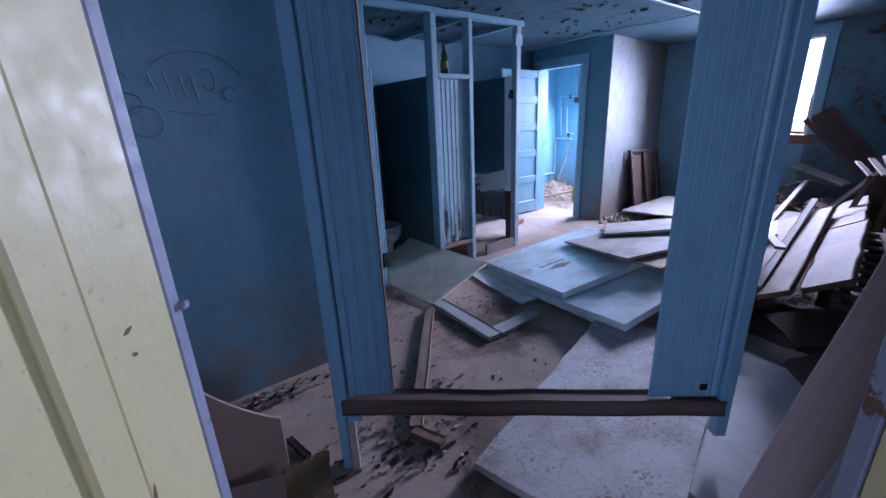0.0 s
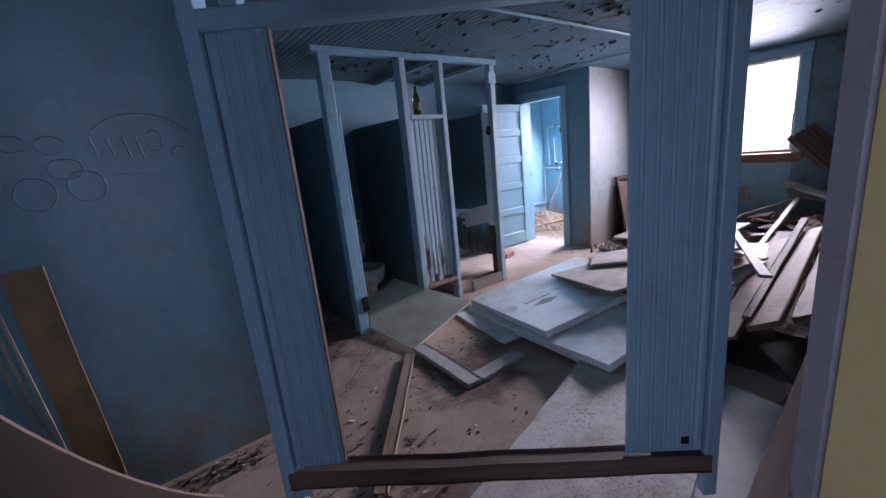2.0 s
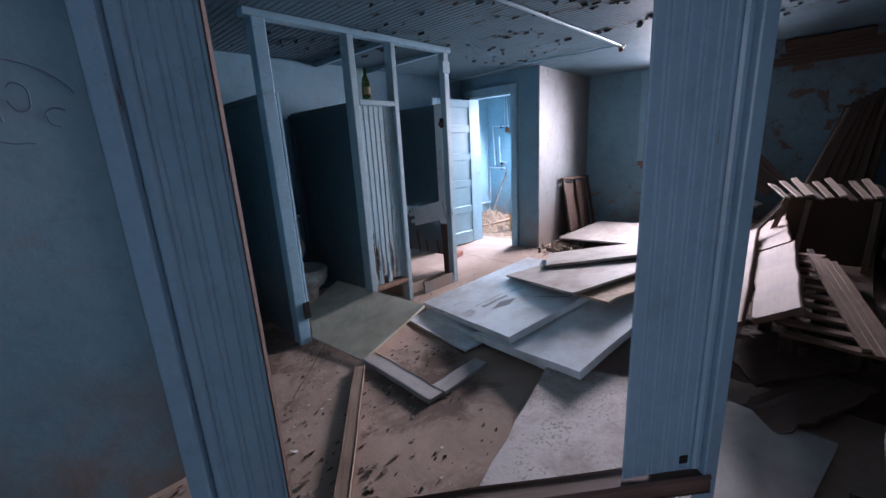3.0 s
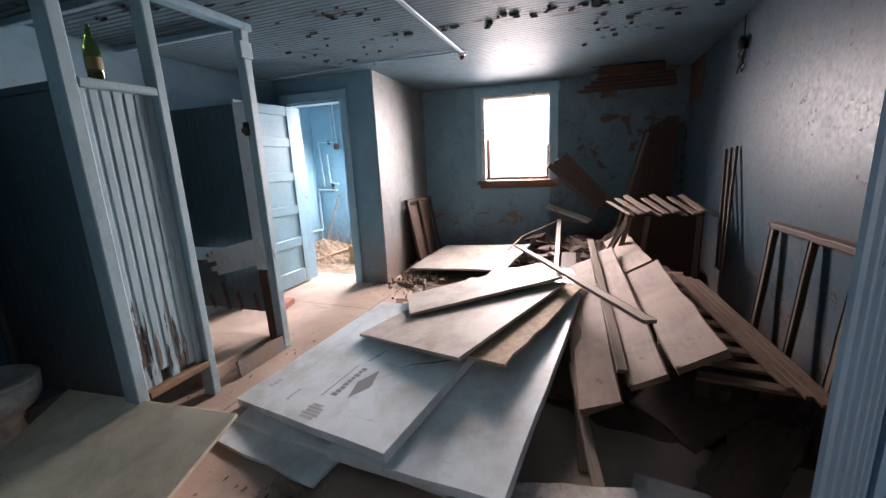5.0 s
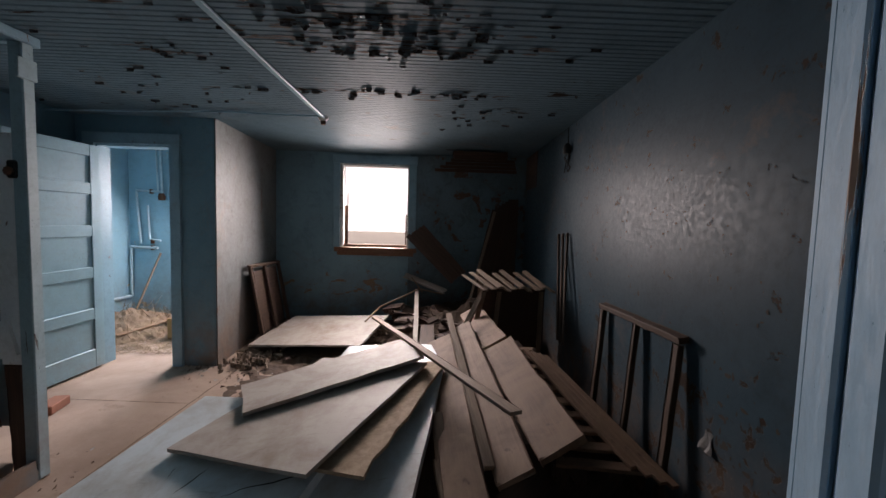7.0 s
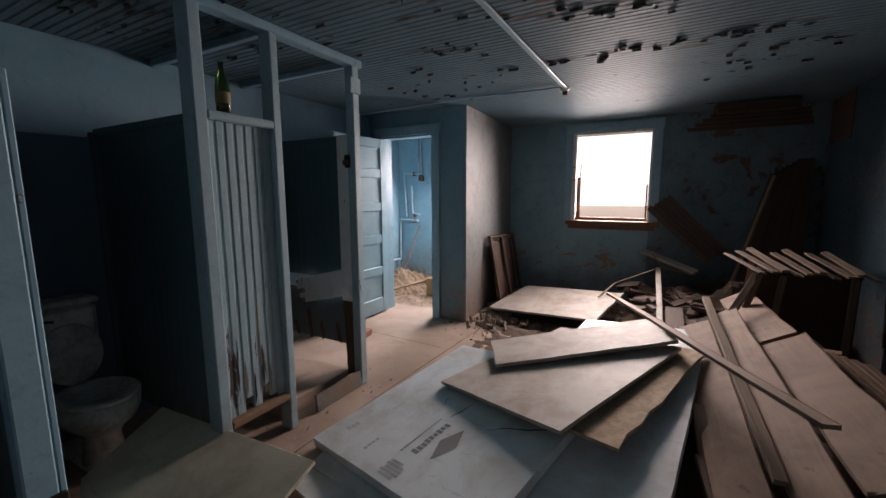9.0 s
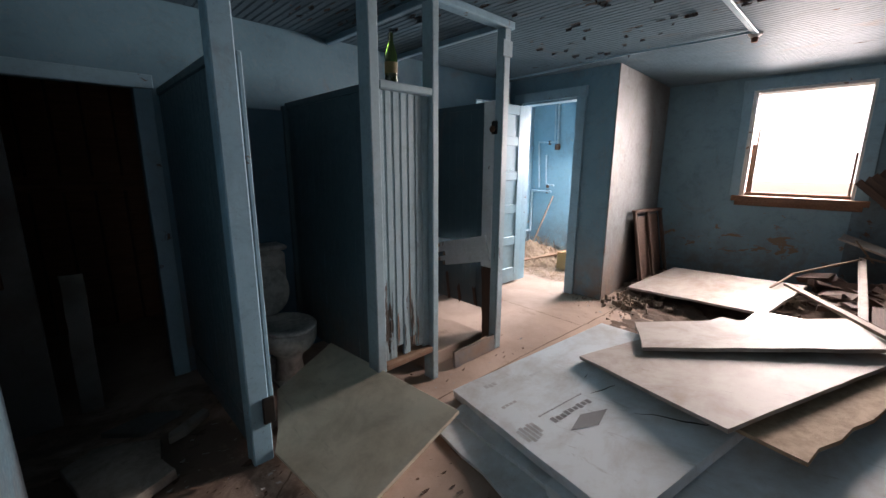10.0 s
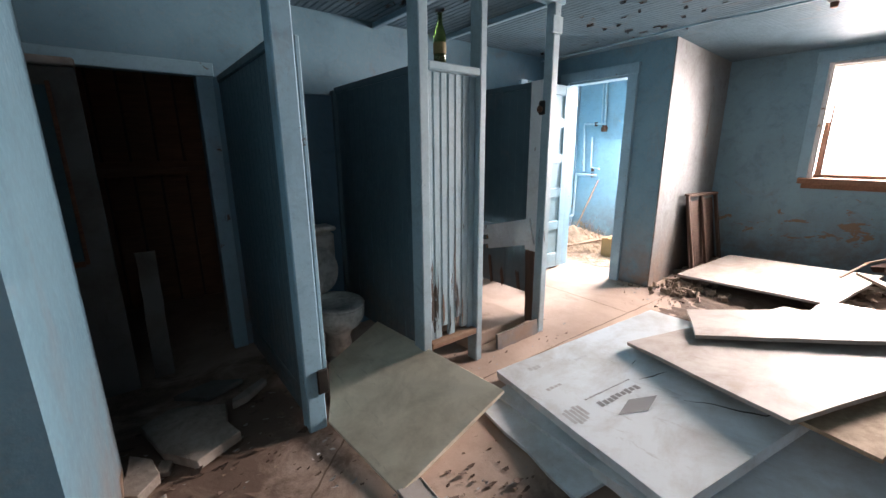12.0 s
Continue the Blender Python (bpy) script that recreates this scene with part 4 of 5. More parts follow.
plank("dark_rail", (1.15, 0.0, 0.10), (2.4, -0.03, 0.28), 0.10, 0.03, M_SHEETGREY, "grey painted board along the wall", "board", seed=39)
plank("dark_rail", (1.2, 0.10, 0.04), (2.3, 0.04, 0.05), 0.08, 0.03, M_WOOD_DARK, "dark board lying along the wall", "board", seed=40)


# ---- heap under and behind the planks ----
def heap():
    bm = bmesh.new()
    nx, ny = 70, 56
    vs = {}
    for i in range(nx + 1):
        for j in range(ny + 1):
            x, y = 2.95 + 3.74 * i / nx, -0.11 + 3.0 * j / ny
            far = max(0.0, min(1.0, (x - 4.4) / 1.6))
            near_wall = max(0.0, 1 - max(0.0, y - 0.5 * far) / 1.15)
            z = 0.015 + near_wall * (0.10 + 0.42 * far * far) + 0.06 * far * max(0.0, 1 - abs(y - 2.2) / 0.8)
            z *= 0.65 + 0.8 * noise.fractal(Vector((x * 2.3, y * 2.3, 3.0)), 0.8, 2.0, 4) * 0.5 + 0.2
            z += 0.03 * noise.noise(Vector((x * 11, y * 11, 1)))
            edge = min(1.0, (x - 2.95) / 0.4, (2.89 - y) / 0.5)
            vs[i, j] = bm.verts.new((x, y, max(-0.02, z * max(0.0, edge) - 0.012)))
    for i in range(nx):
        for j in range(ny):
            bm.faces.new((vs[i, j], vs[i + 1, j], vs[i + 1, j + 1], vs[i, j + 1]))
    return bm


M_HEAP = sheet("dark_rubble", (0.10, 0.065, 0.045), (0.05, 0.034, 0.026), scale=6, amount=0.9, rough=0.95, speck=(0.20, 0.14, 0.10), bumps=0.8)
single("rubble_heap", heap(), M_HEAP, "dark heap of earth and broken wood by the wall", "rubble", kind="stuff")

WPLANK = "dusty brown plank slanting down the pile"
TILT = (-0.05, 0.50, 0.85)
plank("long_plank", (3.00, 0.385, 0.44), (4.19, 0.485, 0.525), 0.23, 0.05, M_WOOD, WPLANK, "plank", flat=TILT, seed=5, ragged=0.008, group="planks")
plank("long_plank", (4.25, 0.505, 0.51), (5.25, 0.59, 0.54), 0.22, 0.05, M_WOOD, "upper piece of the cracked brown plank", "plank", flat=TILT, seed=55, ragged=0.01, group="planks")
plank("long_plank", (2.96, 0.595, 0.335), (4.72, 0.725, 0.52), 0.18, 0.045, M_WOOD, WPLANK, "plank", flat=TILT, seed=6, ragged=0.012, group="planks")
plank("long_plank", (2.93, 0.80, 0.205), (4.60, 0.905, 0.44), 0.20, 0.035, M_WOOD, WPLANK, "plank", flat=(-0.05, 0.4, 0.9), seed=7, ragged=0.03, group="planks")
plank("long_plank", (3.15, 0.98, 0.08), (5.4, 1.02, 0.34), 0.14, 0.03, M_WOOD_DARK, "dark plank low in the pile", "plank", seed=8, ragged=0.04, group="planks")
plank("narrow_lath", (3.05, 0.70, 0.325), (4.95, 0.82, 0.575), 0.05, 0.03, M_LATH, "narrow weathered lath on the planks", "lath", seed=9, group="laths")
plank("narrow_lath", (2.72, 0.86, 0.0), (3.6, 0.93, 0.30), 0.06, 0.03, M_LATH, "narrow weathered lath leaning on the pile", "lath", seed=10, group="laths")
plank("narrow_lath", (2.35, 0.78, 0.03), (3.3, 0.93, 0.20), 0.05, 0.03, M_LATH, "narrow weathered lath on the floor", "lath", seed=13, group="laths")
for i, (a, b) in enumerate((((3.05, 0.045, 0.335), (4.12, 0.30, 0.52)), ((3.0, 0.0, 0.33), (4.08, 0.265, 0.52)), ((2.96, -0.04, 0.325), (4.06, 0.225, 0.515)), ((2.94, -0.08, 0.32), (4.03, 0.185, 0.51)))):
    plank("narrow_lath", a, b, 0.036, 0.022, M_WOOD, "narrow brown lath in the bundle by the wall", "lath", seed=60 + i, group="laths")
pallet = thing("slatted_pallet", "dark slatted wooden pallet under the laths", "pallet", (3.7, 0.2, 0))
for k in range(10):
    x = 3.12 + 0.125 * k
    y, z = 0.238 * (x - 3.05), 0.30 + 0.168 * (x - 3.05)
    rod("slat", (x + 0.04, y + 0.34, z - 0.02), (x - 0.05, y - 0.06, z), 0.072, 0.018, M_WOOD, pallet, seed=70 + k, ragged=0.012)
for y in (0.0, 0.27):
    rod("stringer", (3.06, y, 0.25), (4.42, y + 0.31, 0.475), 0.04, 0.06, M_WOOD_DARK, pallet, seed=int(80 + y * 10))
for x in (3.2, 3.8, 4.3):
    for y in (0.04, 0.30):
        rod("block", (x, y + 0.228 * (x - 3.06), 0.0), (x, y + 0.228 * (x - 3.06), 0.245 + (x - 3.06) * 0.165), 0.07, 0.08, M_WOOD_DARK, pallet, flat=(1, 0, 0), seed=int(x * 10))
laid_board("low_board", (2.86, 0.42, 0.10), (3.25, -0.05, 0.22), (3.15, 0.62, 0.14), 0.025, M_WOOD_DARK, "dark board under the plank ends", "board", 0.01, 41)
laid_board("low_board", (2.55, 0.30, 0.05), (3.0, -0.02, 0.16), (2.72, 0.45, 0.05), 0.02, M_WOOD_DARK, "dark board under the plank ends", "board", 0.02, 42)

# bare frame leaning on the south wall
fr = thing("window_sash", "bare brown glassless window sash leaning on the wall", "window sash", (3.4, 0, 0))
for x, k in ((3.88, 0), (3.44, 1), (3.055, 2)):
    rod("upright", (x, south(x) + 0.085, 0.05), (x, south(x) + 0.03, 0.905), 0.05 if k != 1 else 0.035, 0.03, M_RUSTFRAME, fr, flat=(0, 1, 0.2), seed=90 + k)
rod("top_bar", (3.91, south(3.91) + 0.03, 0.905), (3.02, south(3.02) + 0.03, 0.935), 0.05, 0.035, M_RUSTFRAME, fr, flat=(0, 0.2, 1), seed=94)
rod("bottom_bar", (3.88, south(3.88) + 0.085, 0.06), (3.03, south(3.03) + 0.085, 0.06), 0.05, 0.03, M_RUSTFRAME, fr, flat=(0, 1, 0.2), seed=95)
# second frame in the alcove
fr2 = thing("window_sash", "small brown glassless window sash leaning in the alcove", "window sash", (6.1, 2.9, 0))
for x, k in ((5.72, 0), (6.08, 1), (6.48, 2)):
    rod("upright", (x, 2.80, 0.0), (x - 0.02, 2.955, 0.86), 0.05, 0.03, M_RUSTFRAME, fr2, flat=(0, -1, 0.2), seed=96 + k)
rod("top_bar", (5.67, 2.955, 0.875), (6.50, 2.955, 0.845), 0.045, 0.03, M_RUSTFRAME, fr2, flat=(0, -0.2, 1), seed=99)
outline_board("dark_backing", [(5.74, 2.86, 0.1), (6.45, 2.86, 0.1), (6.43, 2.965, 0.80), (5.72, 2.965, 0.80)], 0.01, M_WOOD_DARK, "dark board leaning behind the small frame", "board")

# crate of slats
crate = thing("slatted_crate", "broken crate with a fan of pale slats", "crate", (5.1, 0.25, 0))
for k in range(10):
    y = 0.50 - 0.066 * k
    rod("slat", (4.84 + 0.02 * (k % 3), y - 0.01 * (k % 2), 0.82 + 0.012 * (k % 3)), (5.38 + 0.03 * (k % 4), y + 0.16 - 0.012 * k, 0.88 + 0.025 * (k % 3)), 0.045, 0.016, M_LATH, crate, seed=100 + k, flat=(0, 0.25 * (k % 3 - 1), 1), ragged=0.015)
for p, q in (((4.92, 0.62, 0.30), (4.90, 0.50, 0.83)), ((4.97, 0.40, 0.30), (4.93, 0.36, 0.83)), ((5.02, -0.04, 0.20), (5.0, -0.04, 0.83)), ((5.45, 0.5, 0.3), (5.4, 0.48, 0.83))):
    rod("leg", p, q, 0.04, 0.03, M_LATH, crate, flat=(1, 0, 0), seed=int(p[0] * 100))
rod("side_rail", (4.62, 0.72, 0.48), (5.0, 0.48, 0.84), 0.05, 0.025, M_LATH, crate, seed=115)
rod("side_rail", (4.90, 0.52, 0.815), (4.98, -0.06, 0.815), 0.05, 0.025, M_WOOD_DARK, crate, seed=116)
part("back_panel", box_bm((5.03, -0.08, 0.25), (5.06, 0.5, 0.80), 0.004), M_WOOD_DARK, crate)

# post with a board nailed on
tee = thing("nailed_post", "pale slanting stick with a splintered board nailed across", "post", (4.95, 1.12, 0.2))
rod("post", (4.86, 1.115, 0.27), (6.50, 1.172, 0.515), 0.05, 0.05, M_WHITE, tee, seed=120)
rod("board", (6.63, 1.33, 0.69), (6.345, 0.80, 0.53), 0.13, 0.02, M_WHITE, tee, flat=(-0.15, 0.1, 1), seed=121, ragged=0.05, label="pale splintered board")
rod("splinter", (6.44, 1.16, 0.545), (6.36, 0.84, 0.50), 0.03, 0.015, M_LATH, tee, seed=122)
rod("splinter", (6.46, 1.10, 0.50), (6.40, 1.24, 0.70), 0.02, 0.012, M_LATH, tee, seed=124)
rod("splinter", (6.42, 1.18, 0.53), (6.10, 1.62, 0.36), 0.022, 0.015, M_LATH, tee, seed=123)
rod("splinter", (6.12, 1.60, 0.365), (5.80, 1.72, 0.27), 0.02, 0.012, M_LATH, tee, seed=125)
# planks leaning by the window and in the corner
for k in range(5):
    plank("dark_plank", (6.20 + 0.012 * k, 0.73 - 0.036 * k, 0.69 + 0.024 * k), (6.50 + 0.012 * k, 1.30 - 0.045 * k, 1.22 + 0.03 * k), 0.06, 0.025, M_WOOD_DARK, "dark old plank leaning under the window", "plank", flat=(-1, 0.1, 0.1 * (k % 3 - 1)), seed=130 + k, ragged=0.015, group="corner planks")
for k in range(6):
    plank("dark_plank", (6.12 + 0.04 * k, 0.48 - 0.095 * k, 0.40), (6.52 + 0.02 * k, 0.16 - 0.045 * k, 1.58 + 0.03 * k), 0.13, 0.022, M_WOOD_DARK, "dark old plank leaning in the corner", "plank", flat=(-1, 0.25, 0.2), seed=140 + k, group="corner planks")
plank("narrow_lath", (6.05, 0.54, 0.42), (6.45, 0.20, 1.56), 0.03, 0.03, M_LATH, "pale lath leaning in the corner", "lath", seed=147, group="laths")
for k in range(3):
    plank("narrow_lath", (4.62 - 0.07 * k, -0.09, 0.45), (5.02 - 0.13 * k, south(5.0 - 0.13 * k) + 0.02, 1.33 + 0.01 * k), 0.03, 0.018, M_WOOD_DARK, "dark lath leaning on the wall", "lath", flat=(0, 1, 0), seed=150 + k, group="laths")
plank("hanging_board", (6.2, 0.76, 2.21), (6.25, 0.12, 2.22), 0.14, 0.10, M_WOOD_DARK, "dark board hanging from the broken ceiling", "board", flat=(0, 0, 1), seed=155, ragged=0.02)
bm = bmesh.new()
for k in range(4):
    add_box(bm, (XW - 0.012, -0.11 + 0.01 * k, 2.08 + 0.045 * k), (XW - 0.001, 0.98 - 0.07 * k, 2.12 + 0.045 * k))
for k in range(5):
    add_box(bm, (6.10 + 0.12 * k, south(6.1 + 0.12 * k) - 0.01, 1.86), (6.20 + 0.12 * k, south(6.1 + 0.12 * k) + 0.008, 2.28))
structure("bare_lath", bm, M_RUSTFRAME, "bare brown laths where plaster has fallen", "trim")

def rubble_bits(seed, spots, size):
    """Angular crumbs and slabs of broken plaster and wood, each a squashed, skewed block."""
    bm = bmesh.new()
    rnd = random.Random(seed)
    for cx, cy, sx, sy, z, count in spots:
        for _ in range(count):
            x, y = rnd.gauss(cx, sx), rnd.gauss(cy, sy)
            if not (XD - 0.2 < x < XW - 0.06 and south(x) + 0.06 < y < YC - 0.05):
                continue
            a, b, c = rnd.uniform(*size), rnd.uniform(*size) * 0.6, rnd.uniform(0.008, 0.03)
            m = Matrix.Translation((x, y, z * rnd.random() + c)) @ Matrix.Rotation(rnd.uniform(0, 6.28), 4, "Z") @ Matrix.Rotation(rnd.uniform(-0.4, 0.4), 4, "X") @ Matrix.Rotation(rnd.uniform(-0.4, 0.4), 4, "Y")
            for v in add_box(bm, (-a, -b, -c), (a, b, c), m):
                v.co += Vector([rnd.uniform(-0.3, 0.3) * k for k in (a, b, c)])
    return bm


M_CRUMB = sheet("broken_plaster_crumbs", (0.26, 0.20, 0.155), (0.12, 0.085, 0.06), scale=9, amount=0.9, rough=0.9, speck=(0.10, 0.07, 0.05), bumps=0.5)
single("plaster_rubble", rubble_bits(71, ((6.45, 2.3, 0.13, 0.4, 0.05, 90), (6.3, 1.4, 0.2, 0.3, 0.12, 70), (5.9, 2.85, 0.3, 0.08, 0.02, 24)), (0.02, 0.09)), M_CRUMB, "broken plaster crumbs heaped below the window", "rubble", kind="stuff")
single("fine_rubble", rubble_bits(73, ((5.25, 2.68, 0.17, 0.14, 0.0, 120),), (0.006, 0.028)), M_CRUMB, "small broken crumbs scattered by the wall corner", "rubble", kind="stuff")
single("wood_rubble", rubble_bits(72, ((6.1, 1.1, 0.25, 0.25, 0.3, 70), (5.6, 0.8, 0.3, 0.2, 0.25, 60), (6.4, 2.2, 0.12, 0.5, 0.05, 40)), (0.03, 0.16)), M_WOOD_DARK, "dark splintered wood scraps below the window", "rubble", kind="stuff")

def wall_chips(seed):
    """Small ragged chips in the south wall's paint, thickest low down beside the leaning sash."""
    bm = bmesh.new()
    rnd = random.Random(seed)
    for cx, cz, sx, sz, count, big in ((2.75, 0.55, 0.22, 0.16, 60, 0.016), (2.95, 0.85, 0.35, 0.2, 26, 0.010), (3.6, 0.6, 0.35, 0.25, 30, 0.010), (4.4, 1.0, 0.5, 0.35, 40, 0.010), (3.6, 1.55, 0.45, 0.22, 44, 0.009), (2.4, 1.2, 0.4, 0.4, 24, 0.008)):
        for _ in range(count):
            x, z = rnd.gauss(cx, sx), rnd.gauss(cz, sz)
            if not (1.9 < x < 6.0 and 0.08 < z < H - 0.1):
                continue
            r0, k, a = rnd.uniform(0.3, 1.0) * big, rnd.randint(6, 9), rnd.uniform(0.5, 1.6)
            pts = [(x + a * r0 * rnd.uniform(0.4, 1.3) * math.cos(6.283 * i / k), z + r0 / a * rnd.uniform(0.4, 1.3) * math.sin(6.283 * i / k)) for i in range(k)]
            bm.faces.new([bm.verts.new((px, south(px) + 0.0012, pz)) for px, pz in pts])
    return bm


structure("wall_chips", wall_chips(81), plain("bare_chip", (0.045, 0.035, 0.03), 0.9), "small dark chips in the glossy wall paint", "wall")
flap = bmesh.new()
rows = []
for i in range(7):
    f = i / 6
    rows.append([flap.verts.new((2.83 + 0.06 * j / 4 + 0.010 * math.sin(5 * f + j), south(2.85) + 0.002 + 0.014 * f * f * (1 + 0.4 * math.sin(2.1 * j)), 0.61 - 0.08 * f + 0.010 * math.sin(3 * j))) for j in range(5)])
for a, b in zip(rows, rows[1:]):
    for j in range(4):
        flap.faces.new((a[j], b[j], b[j + 1], a[j + 1]))
single("paint_flap", flap, M_CHASE, "torn flap of paint curling off the wall", "paint")

# wires on the wall
YW = south(4.9)
wires = thing("hanging_wires", "tangle of dark wires hanging on the wall", "wires", (4.85, YW, 2.2))
rnd = random.Random(5)
part("wire", tube_bm([(4.9, YW + 0.012, 2.28), (4.87, YW + 0.02, 2.16), (4.85, YW + 0.015, 2.08)], 0.006, 6), M_DARK, wires)
part("box", lathe_bm([(0.0, 0.0), (0.03, 0.0), (0.035, 0.05), (0.02, 0.09), (0.0, 0.09)], 10), M_DARK, wires).matrix_basis = Matrix.Translation((4.85, YW + 0.035, 2.04))
for k in range(5):
    x = 4.85 + 0.03 * (k - 2)
    pts = [(4.85, YW + 0.02, 2.06)]
    for j in range(5):
        pts.append((x + rnd.uniform(-0.02, 0.02), YW + 0.01 + rnd.uniform(0, 0.03), 2.02 - 0.035 * j))
    part("wire", tube_bm(pts, 0.004, 5), M_DARK, wires)


# ---- stall things ----
def toilet():
    t = thing("toilet", "dirty white toilet with its lid up", "toilet", (2.08, 3.75, 0))
    m = Matrix.Translation((2.08, 3.62, 0))
    bowl = lathe_bm([(0.0, 0.02), (0.10, 0.02), (0.085, 0.08), (0.075, 0.17), (0.09, 0.215), (0.145, 0.265), (0.168, 0.315), (0.172, 0.385), (0.13, 0.385), (0.12, 0.33), (0.05, 0.27), (0.0, 0.26)], 24, 1.0, 1.22)
    bmesh.ops.transform(bowl, matrix=m, verts=bowl.verts)
    part("bowl", bowl, M_PORCELAIN, t, smooth=True)
    seat = lathe_bm([(0.12, 0.387), (0.17, 0.387), (0.175, 0.398), (0.165, 0.405), (0.125, 0.405), (0.115, 0.395)], 24, 1.0, 1.22)
    bmesh.ops.transform(seat, matrix=m, verts=seat.verts)
    part("seat", seat, M_PORCELAIN, t, smooth=True)
    lid = lathe_bm([(0.0, 0.0), (0.13, 0.0), (0.135, 0.008), (0.13, 0.015), (0.0, 0.016)], 24, 1.0, 1.2)
    bmesh.ops.transform(lid, matrix=Matrix.Translation((2.07, 3.845, 0.56)) @ Matrix.Rotation(radians(82), 4, "X"), verts=lid.verts)
    part("lid", lid, M_PORCELAIN, t, smooth=True)
    part("tank", box_bm((1.93, 3.875, 0.44), (2.215, 4.035, 0.81), 0.025), M_PORCELAIN, t)
    part("tank_lid", box_bm((1.92, 3.865, 0.812), (2.225, 4.038, 0.845), 0.012), M_PORCELAIN, t)
    part("foot", box_bm((1.98, 3.52, 0.0), (2.18, 3.95, 0.06), 0.02), M_PORCELAIN, t)
    part("flush_lever", tube_bm([(1.96, 3.878, 0.76), (1.96, 3.86, 0.76), (2.02, 3.855, 0.75)], 0.007, 6), M_DARK, t)


toilet()
bottle = single("bottle", lathe_bm([(0.0, 0.0), (0.030, 0.0), (0.033, 0.005), (0.033, 0.13), (0.028, 0.155), (0.014, 0.19), (0.0125, 0.235), (0.015, 0.24), (0.0, 0.242)], 20), M_GLASS, "green glass bottle standing on the stall cap", "bottle", smooth=True)
bottle.location = (2.51, 3.055, 1.786)
lab = part("label_band", lathe_bm([(0.0336, 0.045), (0.034, 0.045), (0.034, 0.10), (0.0336, 0.10)], 20), plain("faded_label", (0.16, 0.13, 0.05), 0.7), None, "faded paper label")
lab.parent = bottle
M_LUMP = sheet("dirty_broken_plaster", (0.30, 0.265, 0.23), (0.11, 0.082, 0.062), scale=6, amount=0.95, rough=0.85, speck=(0.10, 0.075, 0.055), bumps=0.5)
M_DIM = sheet("dull_grey_paint", (0.17, 0.17, 0.165), (0.10, 0.085, 0.07), scale=4, amount=0.8, rough=0.7)
leaf = thing("old_door", "dull old door with a blue panel in the dark opening", "door", (0.86, 4.04, 0))
part("slab", box_bm((0.66, 4.02, 0.0), (1.018, 4.058, 1.75), 0.004), M_DIM, leaf)
part("top_edge", box_bm((0.66, 4.0, 1.751), (1.022, 4.06, 1.79), 0.006), M_WHITE, leaf, "pale worn top rail")
part("panel", box_bm((0.70, 4.012, 0.80), (0.90, 4.021, 1.66), 0.003), M_STALL, leaf, "dark blue panel")
for lo, hi in (((0.90, 4.008, 0.78), (0.918, 4.0205, 1.68)), ((0.70, 4.008, 0.77), (0.899, 4.0205, 0.798))):
    part("bead", box_bm(lo, hi, 0.003), M_SILL, leaf, "bare brown wooden bead")
plank("short_board", (1.14, 4.10, 0.0), (1.155, 4.16, 0.78), 0.10, 0.02, M_DIM, "grey board standing in the dark doorway", "board", flat=(0, -1, 0), seed=161)
structure("dark_door_lintel", box_bm((0.80, YB - 0.02, 1.79), (1.655, YB, 1.87), 0.004), M_TRIM, "blue painted lintel over the dark doorway", "trim")
structure("dark_door_casing", box_bm((1.555, YB - 0.02, 0), (1.645, YB, 1.79), 0.004), M_TRIM, "blue painted casing of the dark doorway", "trim")
for pts, th in (([(1.0, 3.50, 0.06), (1.12, 3.56, 0.07), (1.20, 3.53, 0.07), (1.36, 3.42, 0.075), (1.33, 3.27, 0.07), (1.37, 3.15, 0.07), (1.18, 3.07, 0.06), (1.12, 3.16, 0.06), (1.07, 3.22, 0.06)], 0.05),
                ([(1.39, 3.44, 0.05), (1.47, 3.46, 0.05), (1.60, 3.56, 0.055), (1.58, 3.60, 0.055), (1.46, 3.52, 0.05), (1.40, 3.49, 0.05)], 0.04),
                ([(0.955, 3.27, 0.08), (1.03, 3.20, 0.07), (1.05, 3.10, 0.055), (0.97, 3.02, 0.05), (0.90, 3.06, 0.06), (0.945, 3.15, 0.07)], 0.05),
                ([(1.06, 3.22, 0.035), (1.10, 3.18, 0.035), (1.08, 3.12, 0.035), (1.03, 3.14, 0.035)], 0.03),
                ([(1.0, 2.98, 0.03), (1.06, 3.0, 0.03), (1.05, 2.94, 0.03)], 0.028)):
    outline_board("plaster_lump", pts, th, M_LUMP, "broken piece of pale plaster on the dirty floor", "plaster", "plaster pieces", 0.004)
outline_board("fallen_plaster", [(1.15, 3.75, 0.03), (1.35, 3.80, 0.03), (1.50, 3.70, 0.03), (1.30, 3.62, 0.03)], 0.03, M_DIM, "dull plaster scrap in the dark stall", "plaster", "plaster pieces")
store = thing("store_boards", "brown boards at the back of the dark store", "panel", (1.2, 5.58, 0), kind="structure")
for k in range(9):
    part("board", box_bm((0.45 + 0.19 * k, 5.575, 0.0), (0.62 + 0.19 * k, 5.60, 2.28), 0.003), M_SILL, store)
part("cross_board", box_bm((0.35, 5.55, 1.15), (2.15, 5.575, 1.27), 0.003), M_SILL, store)
plank("store_shelf", (0.32, 5.0, 1.22), (2.19, 5.0, 1.22), 0.2, 0.03, M_SILL, "brown shelf board in the dark store", "shelf", seed=165)

